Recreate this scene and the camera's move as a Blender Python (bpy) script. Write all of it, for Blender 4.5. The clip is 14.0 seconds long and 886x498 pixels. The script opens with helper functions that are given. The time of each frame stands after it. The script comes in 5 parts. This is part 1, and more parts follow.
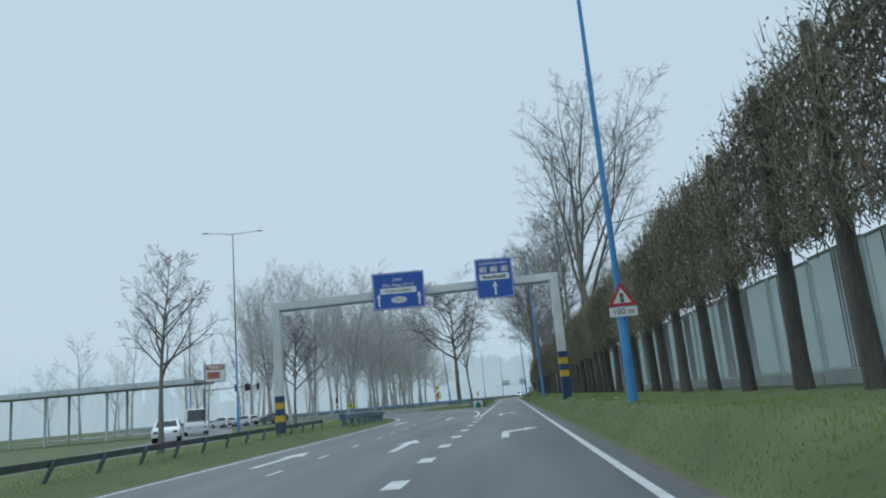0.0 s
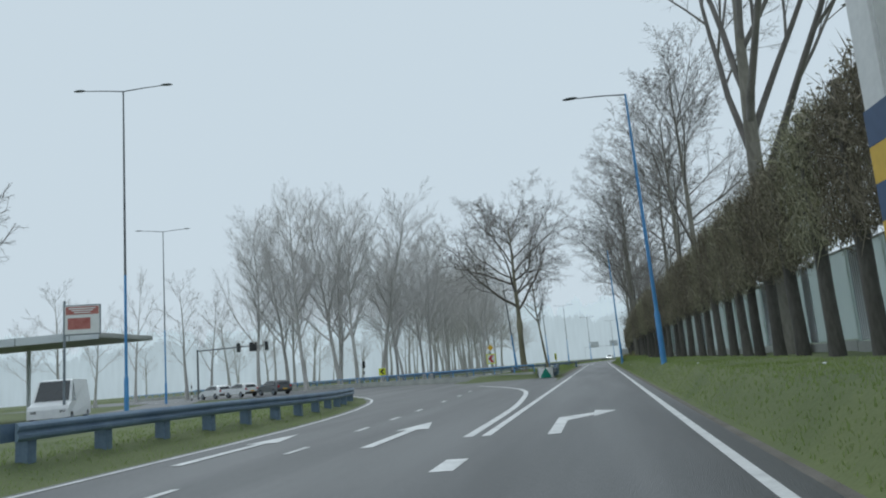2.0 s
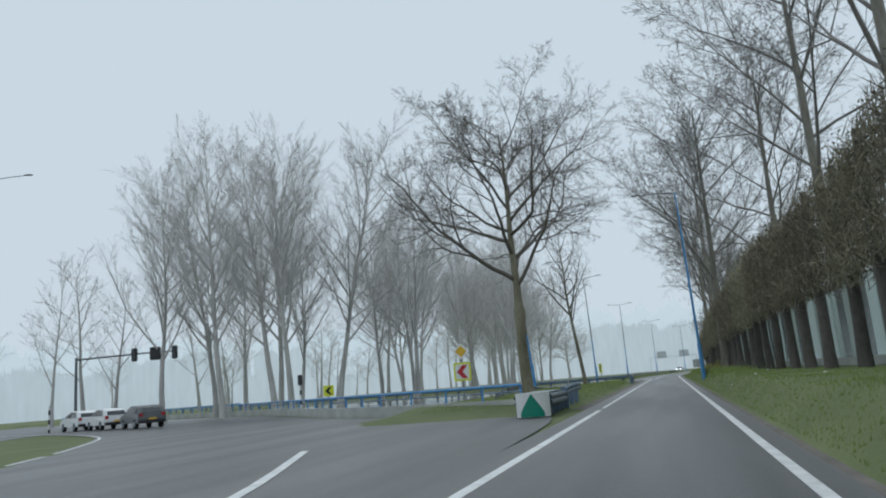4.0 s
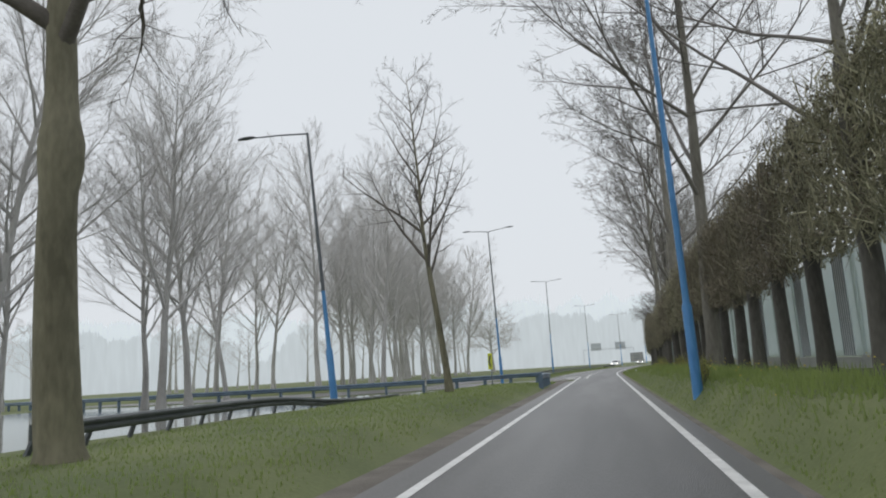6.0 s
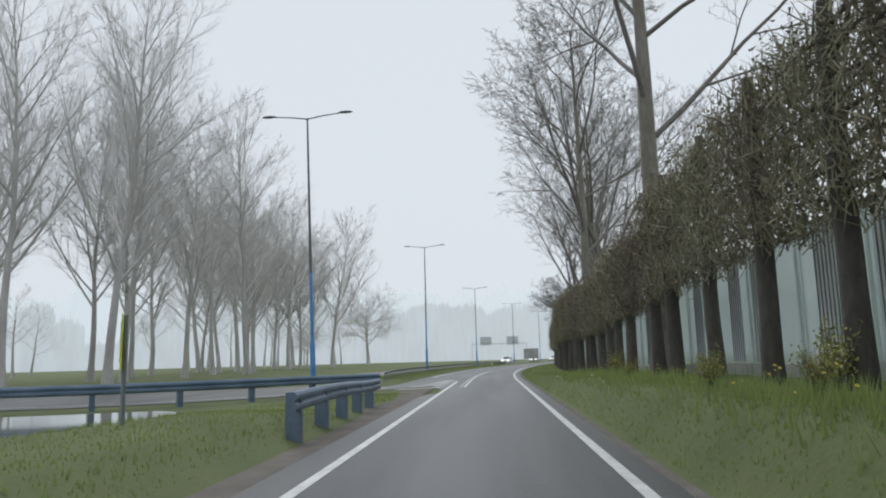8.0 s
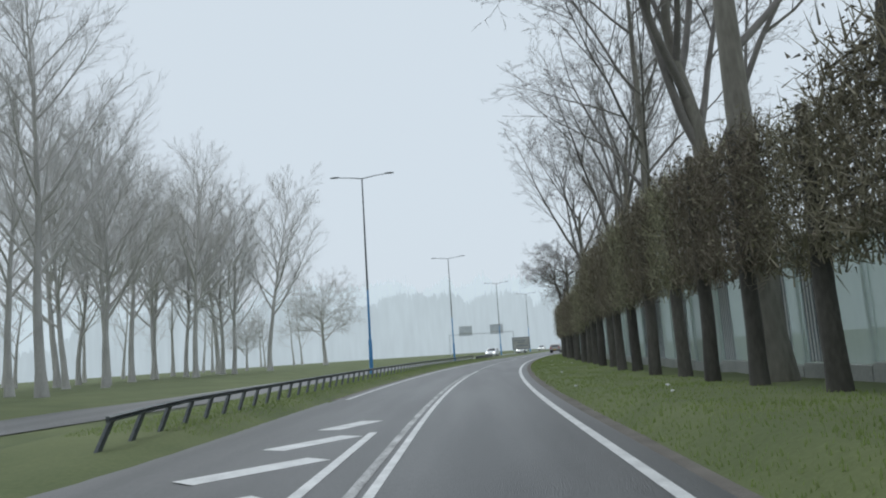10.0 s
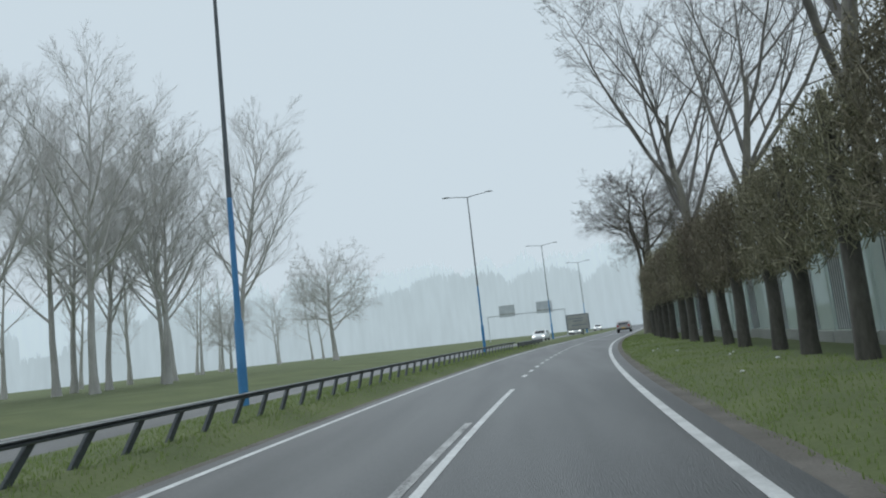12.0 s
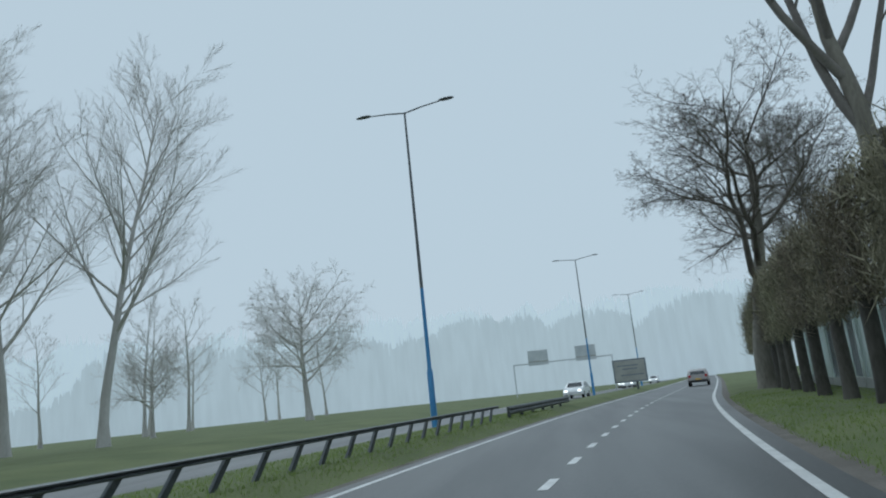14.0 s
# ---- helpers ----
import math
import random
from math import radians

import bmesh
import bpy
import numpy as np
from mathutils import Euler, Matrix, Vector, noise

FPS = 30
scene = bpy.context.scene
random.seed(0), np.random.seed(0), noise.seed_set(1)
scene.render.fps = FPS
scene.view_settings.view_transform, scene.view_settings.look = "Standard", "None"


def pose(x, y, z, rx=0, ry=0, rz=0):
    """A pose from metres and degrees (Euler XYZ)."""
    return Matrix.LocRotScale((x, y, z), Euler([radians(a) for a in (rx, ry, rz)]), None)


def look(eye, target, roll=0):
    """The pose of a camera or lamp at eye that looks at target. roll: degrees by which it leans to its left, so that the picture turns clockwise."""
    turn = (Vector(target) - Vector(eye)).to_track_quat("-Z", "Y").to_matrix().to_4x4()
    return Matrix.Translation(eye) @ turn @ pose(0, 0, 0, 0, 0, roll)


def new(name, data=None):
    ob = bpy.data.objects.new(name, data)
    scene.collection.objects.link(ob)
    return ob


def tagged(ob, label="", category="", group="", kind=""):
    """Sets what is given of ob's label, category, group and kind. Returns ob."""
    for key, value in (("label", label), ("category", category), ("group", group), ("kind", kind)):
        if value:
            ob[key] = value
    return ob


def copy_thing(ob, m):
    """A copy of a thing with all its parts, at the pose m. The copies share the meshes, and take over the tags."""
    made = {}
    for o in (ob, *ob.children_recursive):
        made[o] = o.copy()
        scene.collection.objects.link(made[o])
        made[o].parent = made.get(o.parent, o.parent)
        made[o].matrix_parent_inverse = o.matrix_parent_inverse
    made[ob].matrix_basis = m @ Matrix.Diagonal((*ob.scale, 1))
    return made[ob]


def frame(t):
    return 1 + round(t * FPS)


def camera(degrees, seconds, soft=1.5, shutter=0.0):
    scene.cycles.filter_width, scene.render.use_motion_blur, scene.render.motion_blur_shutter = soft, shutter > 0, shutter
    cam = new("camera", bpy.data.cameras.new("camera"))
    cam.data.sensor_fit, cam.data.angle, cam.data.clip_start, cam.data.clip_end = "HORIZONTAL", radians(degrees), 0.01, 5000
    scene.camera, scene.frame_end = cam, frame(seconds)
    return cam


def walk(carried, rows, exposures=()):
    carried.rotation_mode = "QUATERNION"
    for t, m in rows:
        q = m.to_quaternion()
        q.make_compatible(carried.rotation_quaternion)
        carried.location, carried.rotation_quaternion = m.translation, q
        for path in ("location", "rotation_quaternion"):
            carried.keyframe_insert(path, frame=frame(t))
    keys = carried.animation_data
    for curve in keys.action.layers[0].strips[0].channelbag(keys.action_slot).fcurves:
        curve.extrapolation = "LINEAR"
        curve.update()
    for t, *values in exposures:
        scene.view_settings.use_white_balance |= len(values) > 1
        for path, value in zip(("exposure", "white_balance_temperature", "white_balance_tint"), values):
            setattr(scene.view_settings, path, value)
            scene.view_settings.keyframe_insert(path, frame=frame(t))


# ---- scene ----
cam = camera(62.4, 14.0, soft=2.0)
PATH = [
    (0, (-0.278, -14.587, 1.177), (-0.420, -12.633, 1.579), -5.11),
    (0.5, (-0.150, -6.861, 1.188), (-0.329, -4.910, 1.590), -4.95),
    (1, (-0.105, 0.835, 1.198), (-0.342, 2.784, 1.583), -4.83),
    (1.5, (-0.112, 8.610, 1.201), (-0.424, 10.553, 1.559), -4.66),
    (2, (-0.105, 16.355, 1.190), (-0.491, 18.291, 1.514), -4.70),
    (2.5, (-0.115, 24.094, 1.172), (-0.574, 26.016, 1.482), -4.86),
    (5, (0.186, 62.347, 1.116), (-0.366, 64.228, 1.515), -4.45),
    (5.5, (0.113, 69.985, 1.187), (-0.360, 71.895, 1.547), -4.28),
    (6, (-0.034, 77.376, 1.257), (-0.432, 79.308, 1.587), -3.44),
    (6.5, (-0.155, 84.671, 1.279), (-0.473, 86.621, 1.589), -2.65),
    (7, (-0.186, 91.812, 1.269), (-0.428, 93.774, 1.573), -2.13),
    (7.5, (-0.176, 98.801, 1.270), (-0.350, 100.770, 1.575), -1.65),
    (8, (-0.188, 105.659, 1.265), (-0.311, 107.633, 1.563), -1.45),
    (8.5, (-0.242, 112.527, 1.262), (-0.336, 114.504, 1.546), -2.24),
    (11, (-0.454, 149.723, 1.268), (-0.544, 151.702, 1.545), -4.78),
    (11.5, (-0.134, 156.738, 1.266), (-0.257, 158.716, 1.530), -5.67),
    (12, (0.178, 163.701, 1.249), (0.000, 165.677, 1.501), -6.30),
    (12.5, (0.596, 170.840, 1.210), (0.346, 172.806, 1.477), -6.64),
    (13, (1.101, 178.043, 1.167), (0.794, 179.996, 1.473), -6.70),
    (13.5, (1.663, 185.189, 1.143), (1.344, 187.131, 1.502), -6.37),
    (14, (2.243, 192.254, 1.125), (1.958, 194.192, 1.526), -5.99),
]
walk(cam, [(t, look(eye, target, roll)) for t, eye, target, roll in PATH],
     exposures=((0, -0.05, 5500, 1), (2.5, 0.0, 5950, 5), (5, 0.0, 5900, 6), (5.5, 0.12, 6350, 11), (6, 0.2, 6500, 12), (8.5, 0.2, 6250, 11), (11, 0.05, 6000, 6), (12.5, 0.0, 5950, 4), (14, -0.18, 5600, 1)))

# ---- world and sun ----
world = bpy.data.worlds.new("overcast_sky")
scene.world = world
world.use_nodes = True
wn = world.node_tree.nodes
wl = world.node_tree.links
wn.clear()
w_out = wn.new("ShaderNodeOutputWorld")
w_sky = wn.new("ShaderNodeTexSky")
w_sky.sky_type = "NISHITA"
w_sky.sun_disc = False
w_sky.sun_elevation = radians(38)
w_sky.sun_rotation = radians(200)
w_sky.dust_density = 8.0
w_sky.air_density = 1.2
w_bg1 = wn.new("ShaderNodeBackground")
w_bg1.inputs["Strength"].default_value = 0.05
w_bg2 = wn.new("ShaderNodeBackground")
w_bg2.inputs["Color"].default_value = (0.69, 0.735, 0.765, 1)
w_bg2.inputs["Strength"].default_value = 1.0
w_mix = wn.new("ShaderNodeMixShader")
w_mix.inputs["Fac"].default_value = 0.9
wl.new(w_sky.outputs["Color"], w_bg1.inputs["Color"])
wl.new(w_bg1.outputs[0], w_mix.inputs[1])
wl.new(w_bg2.outputs[0], w_mix.inputs[2])
wl.new(w_mix.outputs[0], w_out.inputs["Surface"])

sun_data = bpy.data.lights.new("sun", "SUN")
sun_data.energy = 0.8
sun_data.angle = radians(25)
sun_data.color = (1.0, 0.97, 0.93)
sun = new("sun", sun_data)
sun.matrix_world = pose(0, 0, 60, 40, 0, 200)


# ---- materials ----
def material(name, dark, light, rough=0.8, metal=0.0, scale=3.0, fine=40.0, bump=0.3, per_object=0.0, spec=0.5, stretch=(1, 1, 1), per_island=0.0, world_space=False, contrast=(0.5, 1.0), hue=0.0):
    m = bpy.data.materials.new(name)
    m.use_nodes = True
    n, l = m.node_tree.nodes, m.node_tree.links
    b = n["Principled BSDF"]
    if world_space:
        co = n.new("ShaderNodeNewGeometry").outputs["Position"]
    else:
        co = n.new("ShaderNodeTexCoord").outputs["Object"]
    mp = n.new("ShaderNodeMapping")
    mp.inputs["Scale"].default_value = stretch
    l.new(co, mp.inputs["Vector"])
    big = n.new("ShaderNodeTexNoise")
    big.inputs["Scale"].default_value = scale
    big.inputs["Detail"].default_value = 4
    small = n.new("ShaderNodeTexNoise")
    small.inputs["Scale"].default_value = fine
    small.inputs["Detail"].default_value = 3
    for t in (big, small):
        l.new(mp.outputs["Vector"], t.inputs["Vector"])
    add = n.new("ShaderNodeMath")
    add.operation = "MULTIPLY_ADD"
    l.new(small.outputs["Fac"], add.inputs[0])
    add.inputs[1].default_value = 0.5
    l.new(big.outputs["Fac"], add.inputs[2])
    rng = n.new("ShaderNodeMapRange")
    rng.inputs["From Min"].default_value = contrast[0]
    rng.inputs["From Max"].default_value = contrast[1]
    l.new(add.outputs[0], rng.inputs["Value"])
    mix = n.new("ShaderNodeMix")
    mix.data_type = "RGBA"
    mix.inputs["A"].default_value = (*dark, 1)
    mix.inputs["B"].default_value = (*light, 1)
    l.new(rng.outputs["Result"], mix.inputs["Factor"])
    colour = mix.outputs["Result"]
    for amount, source in ((per_object, "ShaderNodeObjectInfo"), (per_island, "ShaderNodeNewGeometry")):
        if amount:
            src = n.new(source)
            out = src.outputs["Random"] if source == "ShaderNodeObjectInfo" else src.outputs["Random Per Island"]
            hsv = n.new("ShaderNodeHueSaturation")
            val = n.new("ShaderNodeMapRange")
            val.inputs["To Min"].default_value = 1 - amount
            val.inputs["To Max"].default_value = 1 + amount
            l.new(out, val.inputs["Value"])
            l.new(val.outputs["Result"], hsv.inputs["Value"])
            l.new(colour, hsv.inputs["Color"])
            colour = hsv.outputs["Color"]
    if hue:
        src = n.new("ShaderNodeObjectInfo")
        shift = n.new("ShaderNodeHueSaturation")
        val = n.new("ShaderNodeMapRange")
        val.inputs["To Min"].default_value = 0.5 - hue * 0.35
        val.inputs["To Max"].default_value = 0.5 + hue
        l.new(src.outputs["Random"], val.inputs["Value"])
        l.new(val.outputs["Result"], shift.inputs["Hue"])
        shift.inputs["Saturation"].default_value = 1.1
        l.new(colour, shift.inputs["Color"])
        colour = shift.outputs["Color"]
    l.new(colour, b.inputs["Base Color"])
    b.inputs["Roughness"].default_value = rough
    b.inputs["Metallic"].default_value = metal
    b.inputs["Specular IOR Level"].default_value = spec
    if bump:
        bp = n.new("ShaderNodeBump")
        bp.inputs["Strength"].default_value = bump
        bp.inputs["Distance"].default_value = 0.02
        l.new(small.outputs["Fac"], bp.inputs["Height"])
        l.new(bp.outputs["Normal"], b.inputs["Normal"])
    return m


def let_through(m, colour, share):
    """Light from behind shines softly through, as through frosted plastic."""
    n, l = m.node_tree.nodes, m.node_tree.links
    t = n.new("ShaderNodeBsdfTranslucent")
    t.inputs["Color"].default_value = (*colour, 1)
    mix = n.new("ShaderNodeMixShader")
    mix.inputs["Fac"].default_value = share
    l.new(n["Principled BSDF"].outputs[0], mix.inputs[1])
    l.new(t.outputs[0], mix.inputs[2])
    l.new(mix.outputs[0], n["Material Output"].inputs["Surface"])


def see_through(m, colour, share):
    """Part of the light passes straight, as through clear acrylic."""
    n, l = m.node_tree.nodes, m.node_tree.links
    t = n.new("ShaderNodeBsdfTransparent")
    t.inputs["Color"].default_value = (*colour, 1)
    mix = n.new("ShaderNodeMixShader")
    mix.inputs["Fac"].default_value = share
    out = n["Material Output"].inputs["Surface"]
    l.new(out.links[0].from_socket, mix.inputs[1])
    l.new(t.outputs[0], mix.inputs[2])
    l.new(mix.outputs[0], out)


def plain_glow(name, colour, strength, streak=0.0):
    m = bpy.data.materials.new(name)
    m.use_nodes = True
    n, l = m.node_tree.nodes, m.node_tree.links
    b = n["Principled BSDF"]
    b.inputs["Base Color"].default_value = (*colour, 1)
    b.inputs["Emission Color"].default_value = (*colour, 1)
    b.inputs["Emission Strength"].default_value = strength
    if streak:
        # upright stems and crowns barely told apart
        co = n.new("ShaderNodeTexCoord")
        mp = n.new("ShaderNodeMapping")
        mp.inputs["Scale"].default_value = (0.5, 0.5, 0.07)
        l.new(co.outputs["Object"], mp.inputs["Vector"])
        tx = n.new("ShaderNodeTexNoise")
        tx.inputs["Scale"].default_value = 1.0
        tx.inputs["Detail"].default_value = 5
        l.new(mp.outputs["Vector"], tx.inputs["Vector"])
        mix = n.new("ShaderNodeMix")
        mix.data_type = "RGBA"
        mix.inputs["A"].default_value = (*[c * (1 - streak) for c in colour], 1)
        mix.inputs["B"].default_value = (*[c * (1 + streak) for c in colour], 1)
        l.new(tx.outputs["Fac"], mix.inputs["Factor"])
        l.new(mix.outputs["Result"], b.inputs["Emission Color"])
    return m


M_ASPHALT = material("asphalt", (0.052, 0.055, 0.058), (0.115, 0.118, 0.121), rough=0.46, scale=0.5, fine=60, bump=0.4, world_space=True, stretch=(1.6, 0.12, 1), contrast=(0.6, 0.9))
M_GRAVEL = material("gravel_shoulder", (0.10, 0.09, 0.078), (0.21, 0.195, 0.175), rough=0.95, scale=1.2, fine=30, bump=0.8, world_space=True)
M_PAINT = material("road_paint", (0.50, 0.51, 0.51), (0.78, 0.79, 0.79), rough=0.55, scale=2.5, fine=25, bump=0.2, world_space=True)
M_PAINT_WORN = material("worn_road_paint", (0.09, 0.09, 0.09), (0.62, 0.63, 0.63), rough=0.55, scale=1.2, fine=14, bump=0.3, world_space=True, stretch=(3, 1, 1))
M_GRASS = material("grass_ground", (0.085, 0.112, 0.040), (0.150, 0.175, 0.070), rough=0.95, scale=0.35, fine=14, bump=0.45, world_space=True, contrast=(0.52, 1.0))
M_BLADE = material("grass_blades", (0.20, 0.26, 0.085), (0.32, 0.38, 0.15), rough=0.85, scale=0.5, fine=6, bump=0, per_island=0.12, world_space=True)
let_through(M_BLADE, (0.36, 0.45, 0.16), 0.5)
M_FLOWER = material("yellow_flowers", (0.45, 0.36, 0.05), (0.60, 0.50, 0.10), rough=0.7, bump=0, per_island=0.2)
M_BARK = material("grey_bark", (0.14, 0.13, 0.11), (0.31, 0.295, 0.26), rough=0.95, scale=1.6, fine=14, bump=0.8, stretch=(1, 1, 0.25), per_object=0.12)
# bark for the far trees: fog is put into the colour, far paler than M_BARK
M_BARK_FOG = material("fog_pale_bark", (0.38, 0.37, 0.355), (0.55, 0.54, 0.525), rough=0.95, scale=1.6, fine=14, bump=0.8, stretch=(1, 1, 0.25), per_object=0.1)
M_WATER = material("ditch_water", (0.05, 0.06, 0.05), (0.09, 0.10, 0.085), rough=0.08, scale=0.5, fine=3, bump=0.06, world_space=True)
M_SCREEN = material("frosted_screen", (0.56, 0.61, 0.59), (0.71, 0.75, 0.73), rough=0.4, scale=0.7, fine=6, bump=0.05, per_object=0.08, stretch=(1, 1, 0.3))
let_through(M_SCREEN, (0.62, 0.68, 0.66), 0.5)
see_through(M_SCREEN, (0.88, 0.92, 0.92), 0.42)
M_BARK_MOSS = material("mossy_bark", (0.13, 0.122, 0.085), (0.30, 0.28, 0.20), rough=0.95, scale=1.4, fine=12, bump=0.9, stretch=(1, 1, 0.35))
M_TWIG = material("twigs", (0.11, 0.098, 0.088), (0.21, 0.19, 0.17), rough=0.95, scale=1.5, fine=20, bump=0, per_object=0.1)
# paler copy of M_TWIG, with a little mist put into the colour
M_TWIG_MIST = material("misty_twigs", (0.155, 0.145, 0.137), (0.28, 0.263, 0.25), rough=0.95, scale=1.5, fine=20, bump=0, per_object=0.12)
# far twigs lightened the same way, the fog being in the base colour
M_TWIG_FOG = material("fog_pale_twigs", (0.47, 0.455, 0.445), (0.61, 0.595, 0.585), rough=0.95, scale=1.5, fine=20, bump=0, per_object=0.1)
M_HEDGE_TRUNK = material("hedge_bark", (0.062, 0.058, 0.052), (0.13, 0.123, 0.11), rough=0.95, scale=2, fine=16, bump=0.9, stretch=(1, 1, 0.25), per_object=0.25)
M_HEDGE_LEAF = material("hedge_twigs", (0.155, 0.14, 0.105), (0.30, 0.27, 0.205), rough=0.9, scale=0.9, fine=5, bump=0, per_island=0.4, per_object=0.25, hue=0.04)

M_BLUE = material("blue_pole_paint", (0.065, 0.24, 0.54), (0.11, 0.33, 0.66), rough=0.45, scale=1.5, fine=30, bump=0.1)
M_POLE_GREY = material("grey_pole_metal", (0.10, 0.115, 0.13), (0.17, 0.185, 0.20), rough=0.5, metal=0.3, scale=1.5, fine=30, bump=0.1)
M_STEEL = material("weathered_steel", (0.17, 0.20, 0.235), (0.30, 0.335, 0.37), rough=0.5, metal=0.35, scale=1.2, fine=18, bump=0.2)
M_RAIL_BLUE = material("blue_grey_rail", (0.11, 0.165, 0.25), (0.20, 0.275, 0.37), rough=0.4, metal=0.2, scale=1.2, fine=18, bump=0.2)
M_RAIL_DARK = material("dark_wet_steel", (0.06, 0.07, 0.075), (0.13, 0.145, 0.15), rough=0.5, metal=0.3, scale=1.5, fine=18, bump=0.3)
M_WHITE = material("white_paint", (0.58, 0.60, 0.60), (0.78, 0.79, 0.79), rough=0.5, scale=0.8, fine=12, bump=0.05)
M_BAND_BLUE = material("band_blue", (0.02, 0.055, 0.13), (0.035, 0.08, 0.18), rough=0.5, scale=1, fine=12, bump=0.05)
M_BAND_YELLOW = material("band_yellow", (0.55, 0.34, 0.02), (0.70, 0.46, 0.04), rough=0.5, scale=1, fine=12, bump=0.05)
M_SIGN_BLUE = material("sign_blue", (0.024, 0.085, 0.40), (0.034, 0.110, 0.48), rough=0.4, scale=0.6, fine=8, bump=0)
M_SIGN_WHITE = material("sign_white", (0.70, 0.72, 0.73), (0.82, 0.84, 0.84), rough=0.45, scale=1, fine=8, bump=0)
M_SIGN_BLACK = material("sign_black", (0.012, 0.014, 0.02), (0.02, 0.022, 0.03), rough=0.5, bump=0)
M_SIGN_YELLOW = material("sign_fluorescent_yellow", (0.70, 0.75, 0.03), (0.80, 0.85, 0.05), rough=0.5, bump=0)
M_SIGN_AMBER = material("sign_amber", (0.70, 0.42, 0.03), (0.80, 0.50, 0.05), rough=0.5, bump=0)
M_SIGN_RED = material("sign_red", (0.42, 0.02, 0.03), (0.52, 0.03, 0.045), rough=0.5, bump=0)
M_SIGN_GREEN = material("sign_green", (0.01, 0.20, 0.14), (0.015, 0.26, 0.18), rough=0.5, bump=0)
M_CONCRETE = material("pale_concrete", (0.32, 0.33, 0.32), (0.48, 0.49, 0.47), rough=0.9, scale=0.8, fine=16, bump=0.4)
# far gantry and canopy metal, made pale so the colour carries the fog
M_FAR_SIGN = material("fog_pale_sheet", (0.50, 0.55, 0.60), (0.62, 0.66, 0.70), rough=0.5, scale=0.8, fine=8, bump=0.05)
M_POSTER = material("faded_red_poster", (0.36, 0.10, 0.09), (0.52, 0.22, 0.19), rough=0.6, scale=2.5, fine=12, bump=0)
M_SHRUB = material("shrub_leaves", (0.20, 0.22, 0.06), (0.42, 0.40, 0.12), rough=0.7, scale=2, fine=8, bump=0, per_island=0.35)
M_RUBBER = material("tyre_rubber", (0.012, 0.012, 0.013), (0.03, 0.03, 0.03), rough=0.85, bump=0.1)
M_DARK = material("dark_plastic", (0.015, 0.016, 0.018), (0.035, 0.036, 0.04), rough=0.5, bump=0)
M_GLASS = material("car_glass", (0.02, 0.025, 0.03), (0.03, 0.035, 0.04), rough=0.08, bump=0, spec=0.9)
M_CAR_SILVER = material("car_silver_paint", (0.33, 0.315, 0.315), (0.42, 0.40, 0.40), rough=0.3, bump=0)
M_CAR_WHITE = material("car_white_paint", (0.70, 0.72, 0.74), (0.80, 0.82, 0.83), rough=0.3, bump=0)
M_CAR_GREY = material("car_grey_paint", (0.09, 0.10, 0.11), (0.13, 0.14, 0.15), rough=0.3, bump=0)
M_TAIL = material("tail_light_red", (0.35, 0.01, 0.015), (0.5, 0.02, 0.02), rough=0.3, bump=0)
M_HEADLAMP = plain_glow("headlamp_glow", (1.0, 0.97, 0.9), 2.5)
# fog over the far woods is put into their pale colour and glow
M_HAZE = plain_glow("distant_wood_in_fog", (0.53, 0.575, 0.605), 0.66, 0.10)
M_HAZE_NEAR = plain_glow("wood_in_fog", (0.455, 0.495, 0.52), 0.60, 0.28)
let_through(M_BLADE, (0.24, 0.32, 0.10), 0.5)


# ---- mesh helpers ----
def smooth(x):
    x = max(0.0, min(1.0, x))
    return x * x * (3 - 2 * x)


def mesh_part(name, verts, faces, mat, parent=None, label="", smooth_faces=False, m=None):
    me = bpy.data.meshes.new(name)
    me.from_pydata([tuple(v) for v in verts], [], [tuple(f) for f in faces])
    me.update()
    if smooth_faces:
        me.polygons.foreach_set("use_smooth", [True] * len(me.polygons))
    me.materials.append(mat)
    ob = new(name, me)
    if parent is not None:
        ob.parent = parent
    if m is not None:
        ob.matrix_basis = m
    if label:
        tagged(ob, label)
    return ob


def part(name, bm, mat, parent=None, label="", smooth_faces=False, m=None):
    me = bpy.data.meshes.new(name)
    bmesh.ops.recalc_face_normals(bm, faces=bm.faces)
    bm.to_mesh(me)
    bm.free()
    if smooth_faces:
        me.polygons.foreach_set("use_smooth", [True] * len(me.polygons))
    me.materials.append(mat)
    ob = new(name, me)
    if parent is not None:
        ob.parent = parent
    if m is not None:
        ob.matrix_basis = m
    if label:
        tagged(ob, label)
    return ob


def box(bm, size, at=(0, 0, 0), turn=None, bevel=0.0):
    m = Matrix.Translation(at) @ (turn if turn is not None else Matrix.Identity(4)) @ Matrix.Diagonal((*size, 1))
    made = bmesh.ops.create_cube(bm, size=1.0, matrix=m)
    if bevel:
        edges = list({e for v in made["verts"] for e in v.link_edges})
        bmesh.ops.bevel(bm, geom=edges, offset=bevel, segments=2, affect="EDGES")
    return bm


def boxed(name, size, at, mat, parent=None, label="", bevel=0.01, turn=None):
    return part(name, box(bmesh.new(), size, at, turn, bevel), mat, parent, label)


